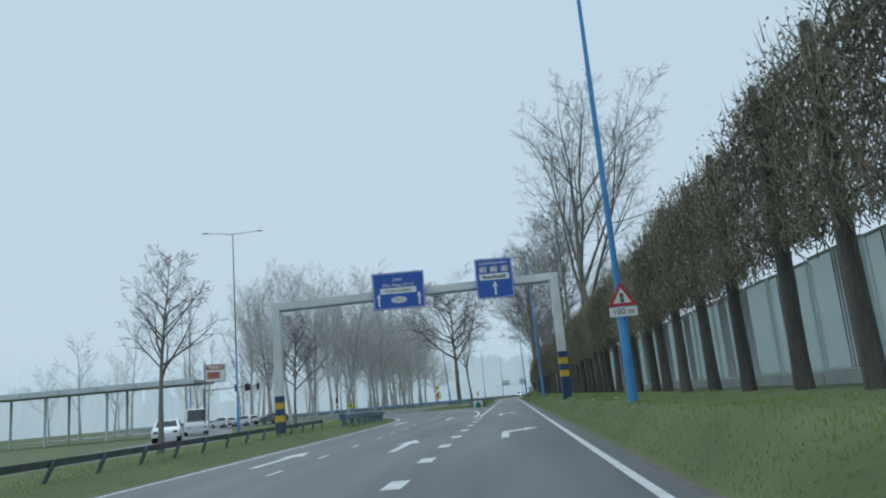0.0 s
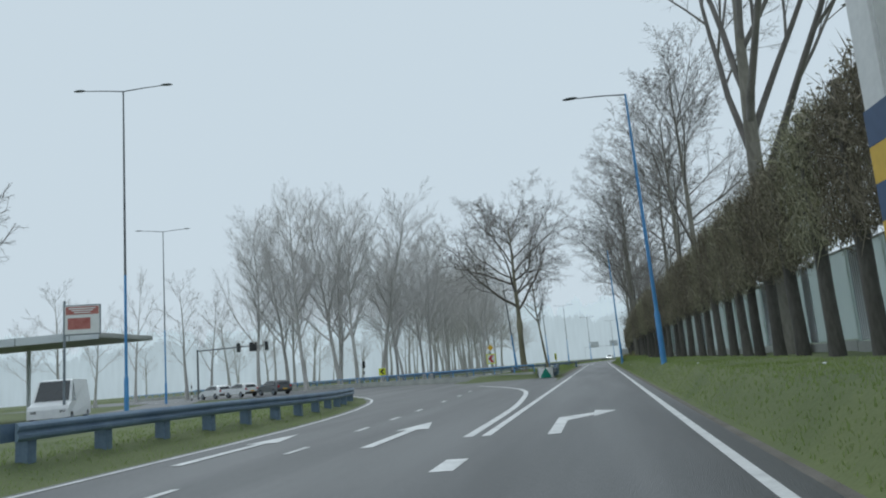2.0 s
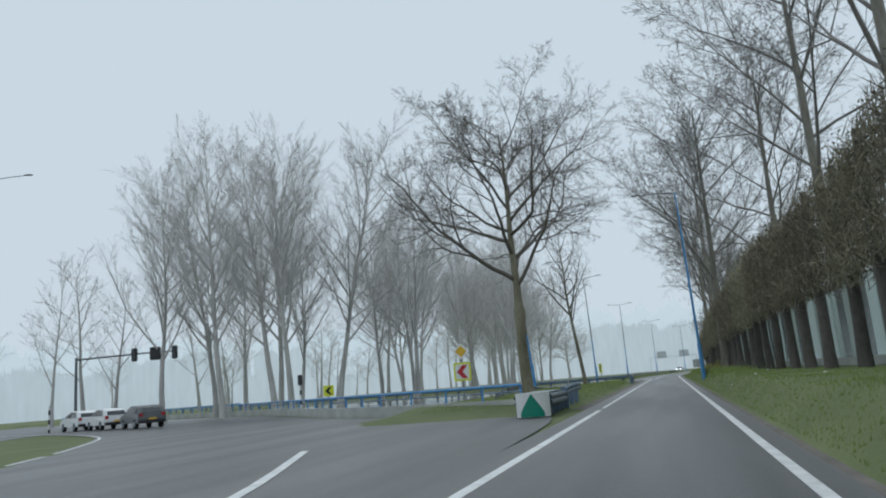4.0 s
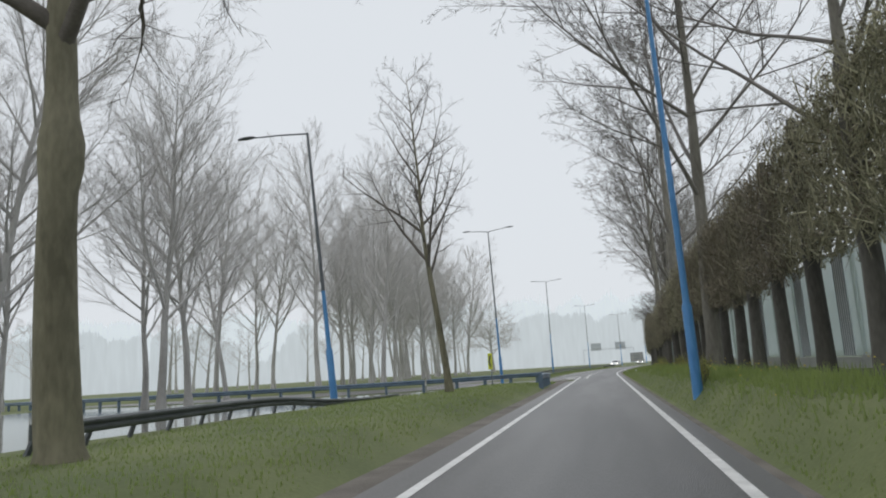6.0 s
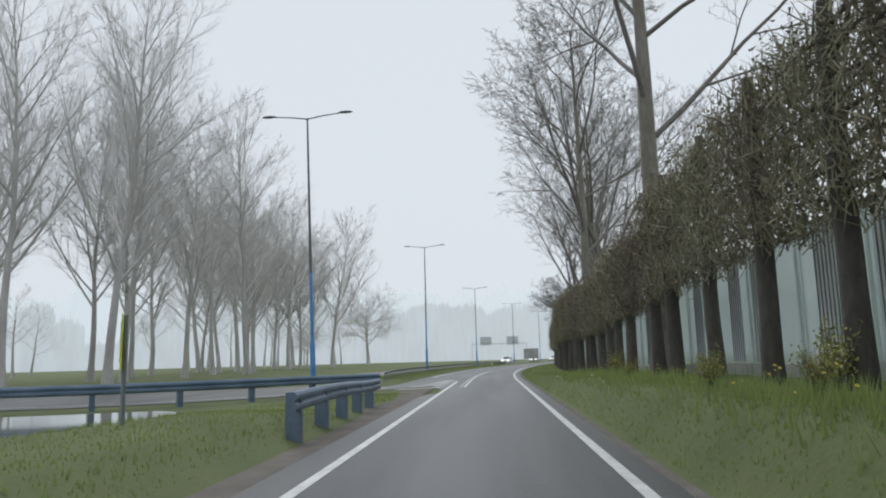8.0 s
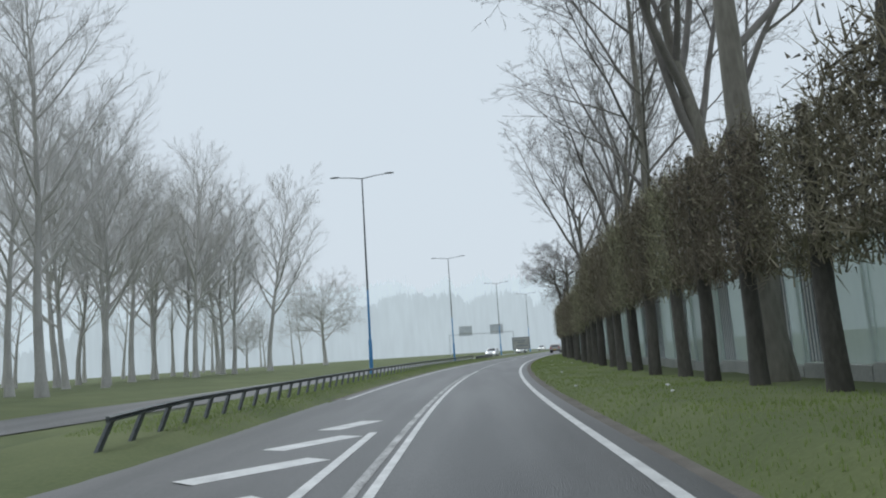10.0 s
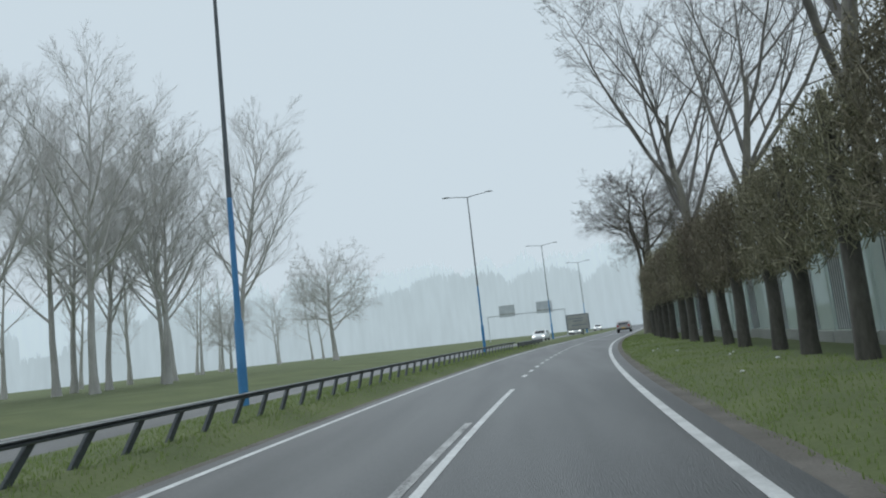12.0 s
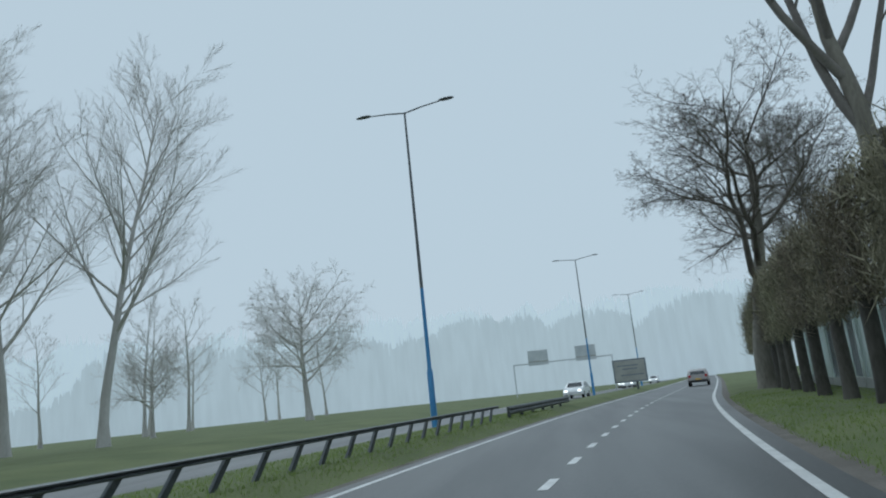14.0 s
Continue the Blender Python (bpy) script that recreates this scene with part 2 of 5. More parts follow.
def tube_data(points, radii, sides, V, F, cap=True):
    """Adds a tapered tube along points to the lists V and F."""
    pts = np.asarray(points, float)
    n = len(pts)
    tang = np.gradient(pts, axis=0)
    tang /= np.linalg.norm(tang, axis=1)[:, None] + 1e-9
    ref = np.array([0.0, 0.0, 1.0]) if abs(tang[0][2]) < 0.9 else np.array([1.0, 0.0, 0.0])
    a = np.cross(tang, ref)
    a /= np.linalg.norm(a, axis=1)[:, None] + 1e-9
    b = np.cross(tang, a)
    ang = np.arange(sides) * 2 * np.pi / sides
    ring = (np.cos(ang)[None, :, None] * a[:, None] + np.sin(ang)[None, :, None] * b[:, None]) * np.asarray(radii, float)[:, None, None] + pts[:, None]
    base = len(V)
    V.extend(map(tuple, ring.reshape(-1, 3)))
    for i in range(n - 1):
        for j in range(sides):
            k = (j + 1) % sides
            F.append((base + i * sides + j, base + i * sides + k, base + (i + 1) * sides + k, base + (i + 1) * sides + j))
    if cap:
        k = len(V)
        V.extend(map(tuple, ring[-1]))
        V.extend(map(tuple, ring[0]))
        F.append(tuple(k + j for j in range(sides)))
        F.append(tuple(k + 2 * sides - 1 - j for j in range(sides)))


def tube(name, points, radii, sides, mat, parent=None, label=""):
    V, F = [], []
    tube_data(points, radii, sides, V, F)
    return mesh_part(name, V, F, mat, parent, label, smooth_faces=True)


def strip(name, left, right, z, mat, label="", category="", thickness=0.0):
    """A sheet between two polylines of equal length."""
    V = [(x, y, z) for x, y in left] + [(x, y, z) for x, y in right]
    n = len(left)
    F = [(i, n + i, n + i + 1, i + 1) for i in range(n - 1)]
    ob = mesh_part(name, V, F, mat)
    return tagged(ob, label, category, kind="structure")


def line_strip(name, pts, width, z, mat, label):
    """A painted line of the given width along a polyline."""
    p = np.asarray(pts, float)
    t = np.gradient(p, axis=0)
    t /= np.linalg.norm(t, axis=1)[:, None]
    s = np.stack([-t[:, 1], t[:, 0]], 1) * width / 2
    return strip(name, (p + s).tolist(), (p - s).tolist(), z, mat, label, "road marking")


def curve_points(ctrl, step=2.0):
    """A smooth polyline through control points."""
    c = [np.array(p, float) for p in ctrl]
    c = [2 * c[0] - c[1]] + c + [2 * c[-1] - c[-2]]
    out = []
    for i in range(1, len(c) - 2):
        p0, p1, p2, p3 = c[i - 1 : i + 3]
        n = max(2, int(np.linalg.norm(p2 - p1) / step))
        for k in range(n):
            t = k / n
            out.append(0.5 * (2 * p1 + (p2 - p0) * t + (2 * p0 - 5 * p1 + 4 * p2 - p3) * t * t + (3 * p1 - p0 - 3 * p2 + p3) * t**3))
    out.append(c[-2])
    return out


# ---- the plan: the right edge line of the road, and the ground's height ----
def edge_x(y):
    if y < 147:
        return 1.2
    if y < 233:
        return 1.2 + 0.00115 * (y - 147) ** 2
    return 1.2 + 0.00115 * 86**2 + 0.198 * (y - 233) - 0.00006 * min(y - 233, 300) ** 2


MAIN_LEFT = curve_points([(-8.0, -76), (-8.05, -20), (-8.0, 13), (-8.05, 26), (-8.25, 34.2), (-8.8, 39.7), (-9.7, 44.7), (-11.5, 51.4), (-15.2, 59.5), (-21.5, 70), (-30, 80), (-48, 92), (-90, 112)], 3)
BARRIER = curve_points([(-5.2, 74), (-8.5, 75.4), (-12.5, 78.4), (-17.0, 82.8), (-23.0, 90.52), (-32, 100.62), (-50, 113.43), (-90, 135.93)], 2)
FAR_RAIL = curve_points([(-4.8, 135.2), (-7.2, 132.8), (-9.6, 129.8), (-12.2, 127.6), (-15.5, 126.4), (-20, 126.2), (-34, 128.5), (-48, 134.5), (-80, 152)], 2)


def island_edge(y):
    return float(np.interp(y, [80, 90, 98, 104, 110, 116, 124], [-11.2, -11.0, -10.6, -9.9, -8.8, -7.9, -7.4]))


def bank_height(y):
    return 0.72 - 0.60 * smooth((y - 118) / 44)


def ground_z(x, y):
    u = x - edge_x(y)
    if u > -1:
        n = noise.noise((x * 0.35, y * 0.35, 0)) * 0.07 + noise.noise((x * 1.3, y * 1.3, 3)) * 0.03
        k = smooth((u - 0.42) / 0.95)
        return -0.035 + (bank_height(y) + 0.035) * k + n * k
    z = -0.035
    if 70 < y < 137 and x < -3.0:
        w = smooth((-3.0 - x) / 1.3) * smooth((x - island_edge(y)) / 1.4) * smooth((y - 70) / 6) * smooth((127 - y) / 9)
        z += 0.42 * w
    if y > 140 and u < -6.1:
        w = smooth((-6.2 - u) / 0.8) * smooth((u + 10.6) / 1.2)
        z += 0.26 * w * smooth((y - 140) / 10)
        z += 0.35 * smooth((-16.6 - u) / 6)
    if y < 66 and x < -8.2:
        lx = np.interp(y, [p[1] for p in MAIN_LEFT], [p[0] for p in MAIN_LEFT])
        z += 0.28 * smooth((lx - 0.5 - x) / 1.5) * smooth((x - lx + 7.5) / 2.0)
    return z + 0.02 * noise.noise((x * 0.2, y * 0.2, 5)) * (1 if u < -18 else 0)


# ---- ground ----
def build_ground():
    us = [-1500, -600, -300, -180, -120, -90, -70, -56, -45, -37, -31, -26, -22, -19, -17, -16.4, -15, -13.5, -12, -11, -10.6, -10, -9.4, -8.6, -8.0, -7.4, -6.9, -6.6, -6.2, -5.4, -4.4, -3.4, -2, -0.5, 0.2, 0.45, 0.6, 0.75, 0.9, 1.05, 1.2, 1.4, 1.7, 2.0, 2.4, 2.8, 3.4, 4.2, 5.2, 6.5, 8.5, 12, 18, 28, 45, 80, 150, 300, 600, 1500]
    ys = [-1500, -600, -250, -120, -78, -55] + list(np.arange(-40, 262, 1.25)) + list(range(264, 330, 6)) + [345, 370, 400, 450, 520, 620, 800, 1100, 1600]
    V, F = [], []
    for y in ys:
        for u in us:
            x = u + (edge_x(y) if -76 < y < 700 else edge_x(min(max(y, -76), 700)))
            V.append((x, y, ground_z(x, y)))
    w = len(us)
    for i in range(len(ys) - 1):
        for j in range(w - 1):
            F.append((i * w + j, i * w + j + 1, (i + 1) * w + j + 1, (i + 1) * w + j))
    ob = mesh_part("ground", V, F, M_GRASS, smooth_faces=True)
    tagged(ob, "short damp green grass on verges and meadow", "grass", kind="structure")


build_ground()

# ---- roads ----
ROAD_YS = list(np.arange(-76, 262, 2.0)) + list(range(264, 640, 8))
strip("road", [(-2.75 if y < 134 else edge_x(y) - 6.1 + 2.7 * smooth((152 - y) / 18), y) for y in ROAD_YS], [(edge_x(y) + 0.38, y) for y in ROAD_YS], 0.0, M_ASPHALT, "damp dark grey asphalt slip road with worn wheel tracks", "road")
mr = [(-2.745, y) for y in np.linspace(-60, 58.87, 30)] + [tuple(p) for p in curve_points([(-2.9, 63.77), (-3.4, 69.28), (-5.2, 73.2), (-8.5, 74.6), (-12.5, 77.6), (-17.0, 82), (-23, 89.45), (-32, 99.43), (-50, 112.3), (-90, 134.8)], 3)]


def resample(pts, n):
    p = np.asarray(pts, float)
    d = np.r_[0, np.cumsum(np.linalg.norm(np.diff(p, axis=0), axis=1))]
    s = np.linspace(0, d[-1], n)
    return np.stack([np.interp(s, d, p[:, 0]), np.interp(s, d, p[:, 1])], 1).tolist()


strip("road_main", resample(MAIN_LEFT, 90), resample(mr, 90), -0.004, M_ASPHALT, "damp dark grey asphalt carriageway curving away", "road")
SIDE_EDGE = resample([(-80, 154), (-48, 136.5), (-34, 130.4), (-20, 128.2), (-15.8, 128.4), (-12.8, 129.5), (-10.2, 131.8), (-7.8, 134.6), (-5.5, 137.8), (-2.4, 142.5)], 40)
strip("road_side", SIDE_EDGE, resample([(-80, 163), (-48, 147), (-34, 141), (-22, 140.2), (-16.5, 141.5), (-12.4, 144), (-9.0, 147.5), (-6.6, 152), (-5.0, 158)], 40), -0.008, M_ASPHALT, "damp asphalt side road joining behind a guardrail", "road")
strip("water", resample([(-44, 119.06), (-32, 106.56), (-22, 95.27), (-14, 87.55), (-10.6, 91), (-10.2, 98), (-9.5, 104), (-8.4, 110), (-7.5, 116), (-7.0, 121)], 30), resample([(-44, 130.5), (-34, 126.8), (-24, 124.9), (-18, 124.6), (-14.5, 125.0), (-12.6, 125.4), (-11.2, 126.0), (-10.0, 126.6), (-9.0, 126.2), (-8.2, 124.6)], 30), 0.0, M_WATER, "still pale ditch water between the guardrails", "water")
OPP = [y for y in ROAD_YS if y >= 150]
strip("road_opposite", [(-70, 164), (-48, 152), (-34, 148), (-24, 148.5), (-17.5, 155)] + [(edge_x(y) - 16.4, y) for y in OPP if y > 166], [(-70, 155), (-48, 142), (-34, 137), (-22, 137), (-12.8, 146)] + [(edge_x(y) - 10.7, y) for y in OPP if y > 166], -0.006, M_ASPHALT, "damp asphalt carriageway for oncoming traffic", "road")
strip("road_far_left", resample([(-66, 120.19), (-52, 94.68), (-42, 74.8), (-26, 36.67), (-20, 10.13), (-19, -9.65), (-19, -75)], 60), resample([(-58, 120.19), (-44, 92.3), (-33, 70.8), (-18.6, 33.53), (-13.6, 8.15), (-13.0, -9.65), (-13.0, -75)], 60), -0.01, M_ASPHALT, "damp asphalt carriageway beyond the grass strip", "road")
strip("shoulder", [(edge_x(y) + 0.37, y) for y in ROAD_YS], [(edge_x(y) + 0.80 + 0.12 * math.sin(y * 0.7) + 0.25 * smooth((y - 120) / 40), y) for y in ROAD_YS], -0.002, M_GRAVEL, "brown gravel shoulder littered along the road edge", "gravel")
VER = np.arange(158, 262, 2.0)
strip("shoulder_verge", [(edge_x(y) - 6.5 + 0.08 * math.sin(y * 0.9), y) for y in VER], [(edge_x(y) - 6.09, y) for y in VER], -0.001, M_GRAVEL, "narrow strip of brown gravel at the verge", "gravel")
ISL = np.linspace(73, 138, 30)
strip("shoulder_left", [(-3.75 + 0.3 * math.sin(y * 0.4), y) for y in ISL], [(-2.76, y) for y in ISL], -0.003, M_GRAVEL, "brown gravel shoulder between asphalt and grass", "gravel")

# lane markings
EDGE = "worn white painted edge line on asphalt"
line_strip("lane_marking", [(edge_x(y), y) for y in ROAD_YS], 0.14, 0.005, M_PAINT, EDGE)
line_strip("lane_marking", [(-2.18, y) for y in np.arange(72.5, 150, 3)], 0.14, 0.005, M_PAINT, EDGE)
line_strip("lane_marking", [(p[0] + 0.25, p[1]) for p in MAIN_LEFT if p[1] < 96], 0.13, 0.004, M_PAINT, EDGE)
line_strip("lane_marking", [(edge_x(y) - 5.75, y) for y in ROAD_YS if y >= 158], 0.13, 0.005, M_PAINT, EDGE)
line_strip("lane_marking", [(edge_x(y) - 11.0, y) for y in OPP if y > 168], 0.13, 0.005, M_PAINT, EDGE)
line_strip("lane_marking", [(edge_x(y) - 16.0, y) for y in OPP if y > 168], 0.13, 0.005, M_PAINT, EDGE)
SOLID = "solid white painted lane line on asphalt"
line_strip("lane_marking", [(-2.18, y) for y in np.arange(29.2, 73, 2)], 0.16, 0.005, M_PAINT, SOLID)
line_strip("lane_marking", curve_points([(-2.5, 29.2), (-2.55, 36.2), (-2.78, 41.2), (-3.1, 45.6), (-3.5, 48.8), (-4.2, 52), (-5.5, 56.2), (-7.6, 61.7)], 1.5), 0.18, 0.005, M_PAINT, "solid white painted line bending off beside the lane")
line_strip("lane_marking", [(edge_x(y) - 2.65, y) for y in np.arange(139, 182, 2.0)], 0.11, 0.005, M_PAINT, "double white centre line on asphalt")
line_strip("lane_marking", [(edge_x(y) - 2.84, y) for y in np.arange(139, 176, 2.0)], 0.12, 0.005, M_PAINT_WORN, "worn half-gone white centre line on asphalt")
line_strip("lane_marking", [(x - 0.1, y + 1.3) for x, y in SIDE_EDGE if x < -4], 0.14, 0.004, M_PAINT, EDGE)
DASH = "short white painted lane dash on asphalt"
for y in np.arange(-16.4, 28, 4.15):
    line_strip("lane_marking", [(-2.1, y), (-2.1, y + 1.1)], 0.3, 0.005, M_PAINT, DASH)
for y0 in (-8.2, -4.2, 0.2, 4.2, 8.2, 12.4, 15.6, 20.1, 23.8, 28.2, 32.1, 35.2, 38.4, 43.2, 47.7, 52.2):
    x0 = -5.25 - 0.016 * max(0, y0 - 16) - 0.0012 * max(0, y0 - 28) ** 2
    line_strip("lane_marking", [(x0, y0), (x0 - 0.08 * smooth((y0 - 22) / 25), y0 + 1.0)], 0.13, 0.005, M_PAINT, DASH)
for y in np.arange(185.4, 330, 2.6):
    line_strip("lane_marking", [(edge_x(y) - 2.75, y), (edge_x(y + 1) - 2.75, y + 1.0)], 0.13, 0.005, M_PAINT, DASH)


def arrow_marking(x, y, bend, length=5.0):
    """A road arrow: a shaft and a head, straight on or bending to one side."""
    w = 0.11
    if bend == 0:
        pieces = [[(-w, 0), (w, 0), (w, length * 0.62), (-w, length * 0.62)], [(-0.36, length * 0.62), (0.36, length * 0.62), (0, length)]]
    else:
        s = bend
        k = length
        pieces = [[(-w, 0), (w, 0), (w, k * 0.5), (-w, k * 0.68)], [(-w, k * 0.68), (w, k * 0.5), (s * 0.62, k * 0.70), (s * 0.62, k * 0.84)], [(s * 0.62, k * 0.62), (s * 1.1, k * 0.90), (s * 0.62, k * 0.98)]]
    bm = bmesh.new()
    for piece in pieces:
        bm.faces.new([bm.verts.new((x + a, y + b, 0.006)) for a, b in piece])
    for f in bm.faces:
        f.normal_update()
        if f.normal.z < 0:
            f.normal_flip()
    me = bpy.data.meshes.new("arrow_marking")
    bm.to_mesh(me)
    bm.free()
    me.materials.append(M_PAINT)
    tagged(new("arrow_marking", me), "white painted direction arrow on asphalt", "road marking", "arrows on the road", "structure")


for x, y, b in ((-0.98, 28.8, 1), (-0.55, 6.4, 1), (-3.4, 4.2, 0), (-4.1, 28.4, 0), (-6.4, 2.5, 0), (-7.0, 27.4, 0)):
    arrow_marking(x, y, b)
# worn hatching on the gore behind the joining rails
for k in range(5):
    y = 138 + k * 2.6
    line_strip("lane_marking", [(-2.5, y + 1.4), (-4.4 + 0.32 * k, y)], 0.5, 0.004, M_PAINT, "worn white hatching on the merging gore")


# ---- trees ----
def unit(v):
    return v / (np.linalg.norm(v) + 1e-9)


def grow_tree(rng, height, radius, style):
    """A bare tree as lists of tapered branches by level: (level, points, radii)."""
    S = style
    out = []

    def branch(p, d, length, r, level):
        n = max(2, int(length / S["seg"][level])) + 1
        pts, dirs = [p], [d]
        step = length / (n - 1)
        for i in range(n - 1):
            d = unit(d + rng.normal(0, S["wobble"][level], 3) + np.array([0, 0, S["lift"][level]]))
            pts.append(pts[-1] + d * step)
            dirs.append(d)
        tip = S["tip"][level]
        radii = [max(S.get("least", 0.0035), r * (1 - (1 - tip) * (i / (n - 1)) ** S["taper"][level])) for i in range(n)]
        if level == 0:
            radii[0] *= 1.35
        out.append((level, np.array(pts), radii))
        if level + 1 >= len(S["count"]) + 1 or level >= S["levels"]:
            return
        count = S["count"][level]
        start = S["start"][level]
        az = rng.uniform(0, 6.28)
        for k in range(count):
            s = start + (1 - start) * (k + rng.uniform(0, 0.9)) / count
            s = min(s, 0.985)
            i = min(int(s * (n - 1)), n - 2)
            f = s * (n - 1) - i
            q = pts[i] * (1 - f) + pts[i + 1] * f
            base = dirs[i]
            az += 2.4 + rng.normal(0, 0.5)
            side = np.cross(base, [0, 0, 1.0]) if abs(base[2]) < 0.95 else np.array([1.0, 0, 0])
            side = unit(side)
            up = np.cross(side, base)
            lean = radians(rng.normal(S["angle"][level], S["spread"][level]))
            cd = unit(base * math.cos(lean) + (side * math.cos(az) + up * math.sin(az)) * math.sin(lean))
            rel = (s - start) / (1 - start)
            prof = S["profile"][level]
            ln = length * S["ratio"][level] * (prof[0] + (prof[1] - prof[0]) * rel) * rng.uniform(0.75, 1.2)
            cr = min(radii[i] * 0.72, max(0.004, S["thick"][level] * ln))
            branch(q, cd, ln, cr, level + 1)

    branch(np.array([0.0, 0, -0.15]), unit(np.array([rng.normal(0, 0.02), rng.normal(0, 0.02), 1.0])), height * S["trunk"], radius, 0)
    return out


SPREADING = dict(fine=True, spiky=2, levels=5, trunk=0.80, seg=[0.35, 0.7, 0.5, 0.6, 0.8, 1], wobble=[0.02, 0.13, 0.17, 0.19, 0.2, 0.2], lift=[0.02, 0.05, 0.04, 0.03, 0.0, 0.0], tip=[0.12, 0.12, 0.15, 0.25, 0.4, 0.5], taper=[1.0, 0.9, 1, 1, 1, 1],
                 count=[19, 9, 8, 6, 7], start=[0.38, 0.2, 0.15, 0.10, 0.05], angle=[58, 42, 42, 42, 40], spread=[9, 10, 12, 12, 14], ratio=[0.60, 0.5, 0.5, 0.5, 0.6], profile=[(1.0, 0.5), (1, 0.55), (1, 0.55), (1, 0.6), (1, 0.6)], thick=[0.015, 0.012, 0.010, 0.008, 0.006])
SLENDER = dict(spiky=1, levels=4, trunk=0.95, seg=[0.8, 0.6, 0.5, 0.5, 1], wobble=[0.03, 0.08, 0.12, 0.15, 0.15], lift=[0.02, 0.06, 0.05, 0.03, 0.0], tip=[0.06, 0.12, 0.2, 0.3, 0.5], taper=[0.9, 1, 1, 1, 1],
               count=[26, 7, 6, 4], start=[0.36, 0.2, 0.12, 0.1], angle=[52, 42, 40, 40], spread=[9, 10, 12, 14], ratio=[0.38, 0.45, 0.52, 0.55], profile=[(1.0, 0.25), (1, 0.5), (1, 0.5), (1, 0.6)], thick=[0.016, 0.012, 0.009, 0.008])
POPLAR = dict(fine=True, least=0.0042, spiky=2, levels=4, trunk=0.93, seg=[1.6, 1.4, 1.2, 1.2, 2], wobble=[0.025, 0.045, 0.06, 0.07, 0.09], lift=[0.02, 0.07, 0.09, 0.10, 0.06], tip=[0.06, 0.1, 0.15, 0.3, 0.5], taper=[0.8, 0.9, 1, 1, 1],
              count=[30, 9, 8, 7], start=[0.26, 0.12, 0.08, 0.04], angle=[35, 26, 23, 20], spread=[8, 8, 9, 9], ratio=[0.43, 0.44, 0.5, 0.72], profile=[(1.0, 0.42), (1, 0.55), (1, 0.6), (1, 0.7)], thick=[0.0098, 0.0078, 0.0055, 0.004])
FAR_POPLAR = dict(POPLAR, least=0.009, count=[12, 6, 5, 6], seg=[2.5, 2, 2, 2, 2])
WIDE = dict(fine=True, least=0.005, spiky=2, levels=5, trunk=0.62, seg=[1.0, 1.1, 1.0, 1.0, 1.2, 2], wobble=[0.05, 0.055, 0.09, 0.12, 0.14, 0.16], lift=[0.02, 0.045, 0.05, 0.04, 0.02, 0], tip=[0.25, 0.1, 0.15, 0.25, 0.4, 0.5], taper=[0.9, 0.9, 1, 1, 1, 1],
            count=[9, 7, 7, 6, 6], start=[0.40, 0.22, 0.12, 0.1, 0.06], angle=[34, 32, 33, 34, 34], spread=[10, 9, 11, 12, 13], ratio=[0.92, 0.46, 0.46, 0.5, 0.6], profile=[(1.0, 0.68), (1, 0.55), (1, 0.55), (1, 0.6), (1, 0.6)], thick=[0.0108, 0.009, 0.008, 0.007, 0.0055])
ASCENDING = dict(WIDE, trunk=0.93, tip=[0.12, 0.1, 0.15, 0.25, 0.4, 0.5], wobble=[0.02, 0.06, 0.09, 0.12, 0.14, 0.16], count=[15, 8, 7, 5, 6], start=[0.33, 0.2, 0.12, 0.1, 0.06], angle=[37, 34, 34, 34, 34], ratio=[0.52, 0.48, 0.48, 0.5, 0.6], profile=[(1.0, 0.4), (1, 0.55), (1, 0.55), (1, 0.6), (1, 0.6)], thick=[0.0085, 0.008, 0.007, 0.006, 0.005])
ROUND = dict(fine=True, least=0.006, spiky=2, levels=4, trunk=0.6, seg=[1.0, 0.9, 0.9, 1.0, 2], wobble=[0.04, 0.1, 0.13, 0.15, 0.18], lift=[0.02, 0.06, 0.04, 0.03, 0.01], tip=[0.12, 0.1, 0.15, 0.3, 0.5], taper=[0.9, 0.9, 1, 1, 1],
             count=[24, 9, 8, 11], start=[0.36, 0.15, 0.12, 0.1], angle=[62, 40, 38, 38], spread=[12, 11, 12, 12], ratio=[0.72, 0.48, 0.5, 0.55], profile=[(1, 0.8), (1, 0.55), (1, 0.55), (1, 0.6)], thick=[0.014, 0.011, 0.009, 0.007])


def spikes(starts, ends, radii, V, F):
    """Many last twigs at once, each a slim three-sided spike."""
    p, q = np.array(starts), np.array(ends)
    d = q - p
    d /= np.linalg.norm(d, axis=1)[:, None] + 1e-9
    a = np.cross(d, [0.31, 0.17, 0.93])
    a /= np.linalg.norm(a, axis=1)[:, None] + 1e-9
    b = np.cross(d, a)
    r = np.array(radii)[:, None]
    base = len(V)
    block = np.stack([p + a * r, p + (-0.5 * a + 0.866 * b) * r, p + (-0.5 * a - 0.866 * b) * r, q], 1)
    V.extend(map(tuple, block.reshape(-1, 3)))
    for i in range(len(p)):
        k = base + 4 * i
        F += [(k, k + 1, k + 3), (k + 1, k + 2, k + 3), (k + 2, k, k + 3)]


def slivers(starts, ends, radii, V, F):
    """The finest twig ends, one thin sliver each."""
    p, q = np.array(starts), np.array(ends)
    d = q - p
    a = np.cross(d, np.random.default_rng(len(p)).normal(0, 1, p.shape))
    a *= (1.5 * np.array(radii) / (np.linalg.norm(a, axis=1) + 1e-9))[:, None]
    base = len(V)
    V.extend(map(tuple, np.stack([p + a, p - a, q], 1).reshape(-1, 3)))
    F += [(base + 3 * i, base + 3 * i + 1, base + 3 * i + 2) for i in range(len(p))]


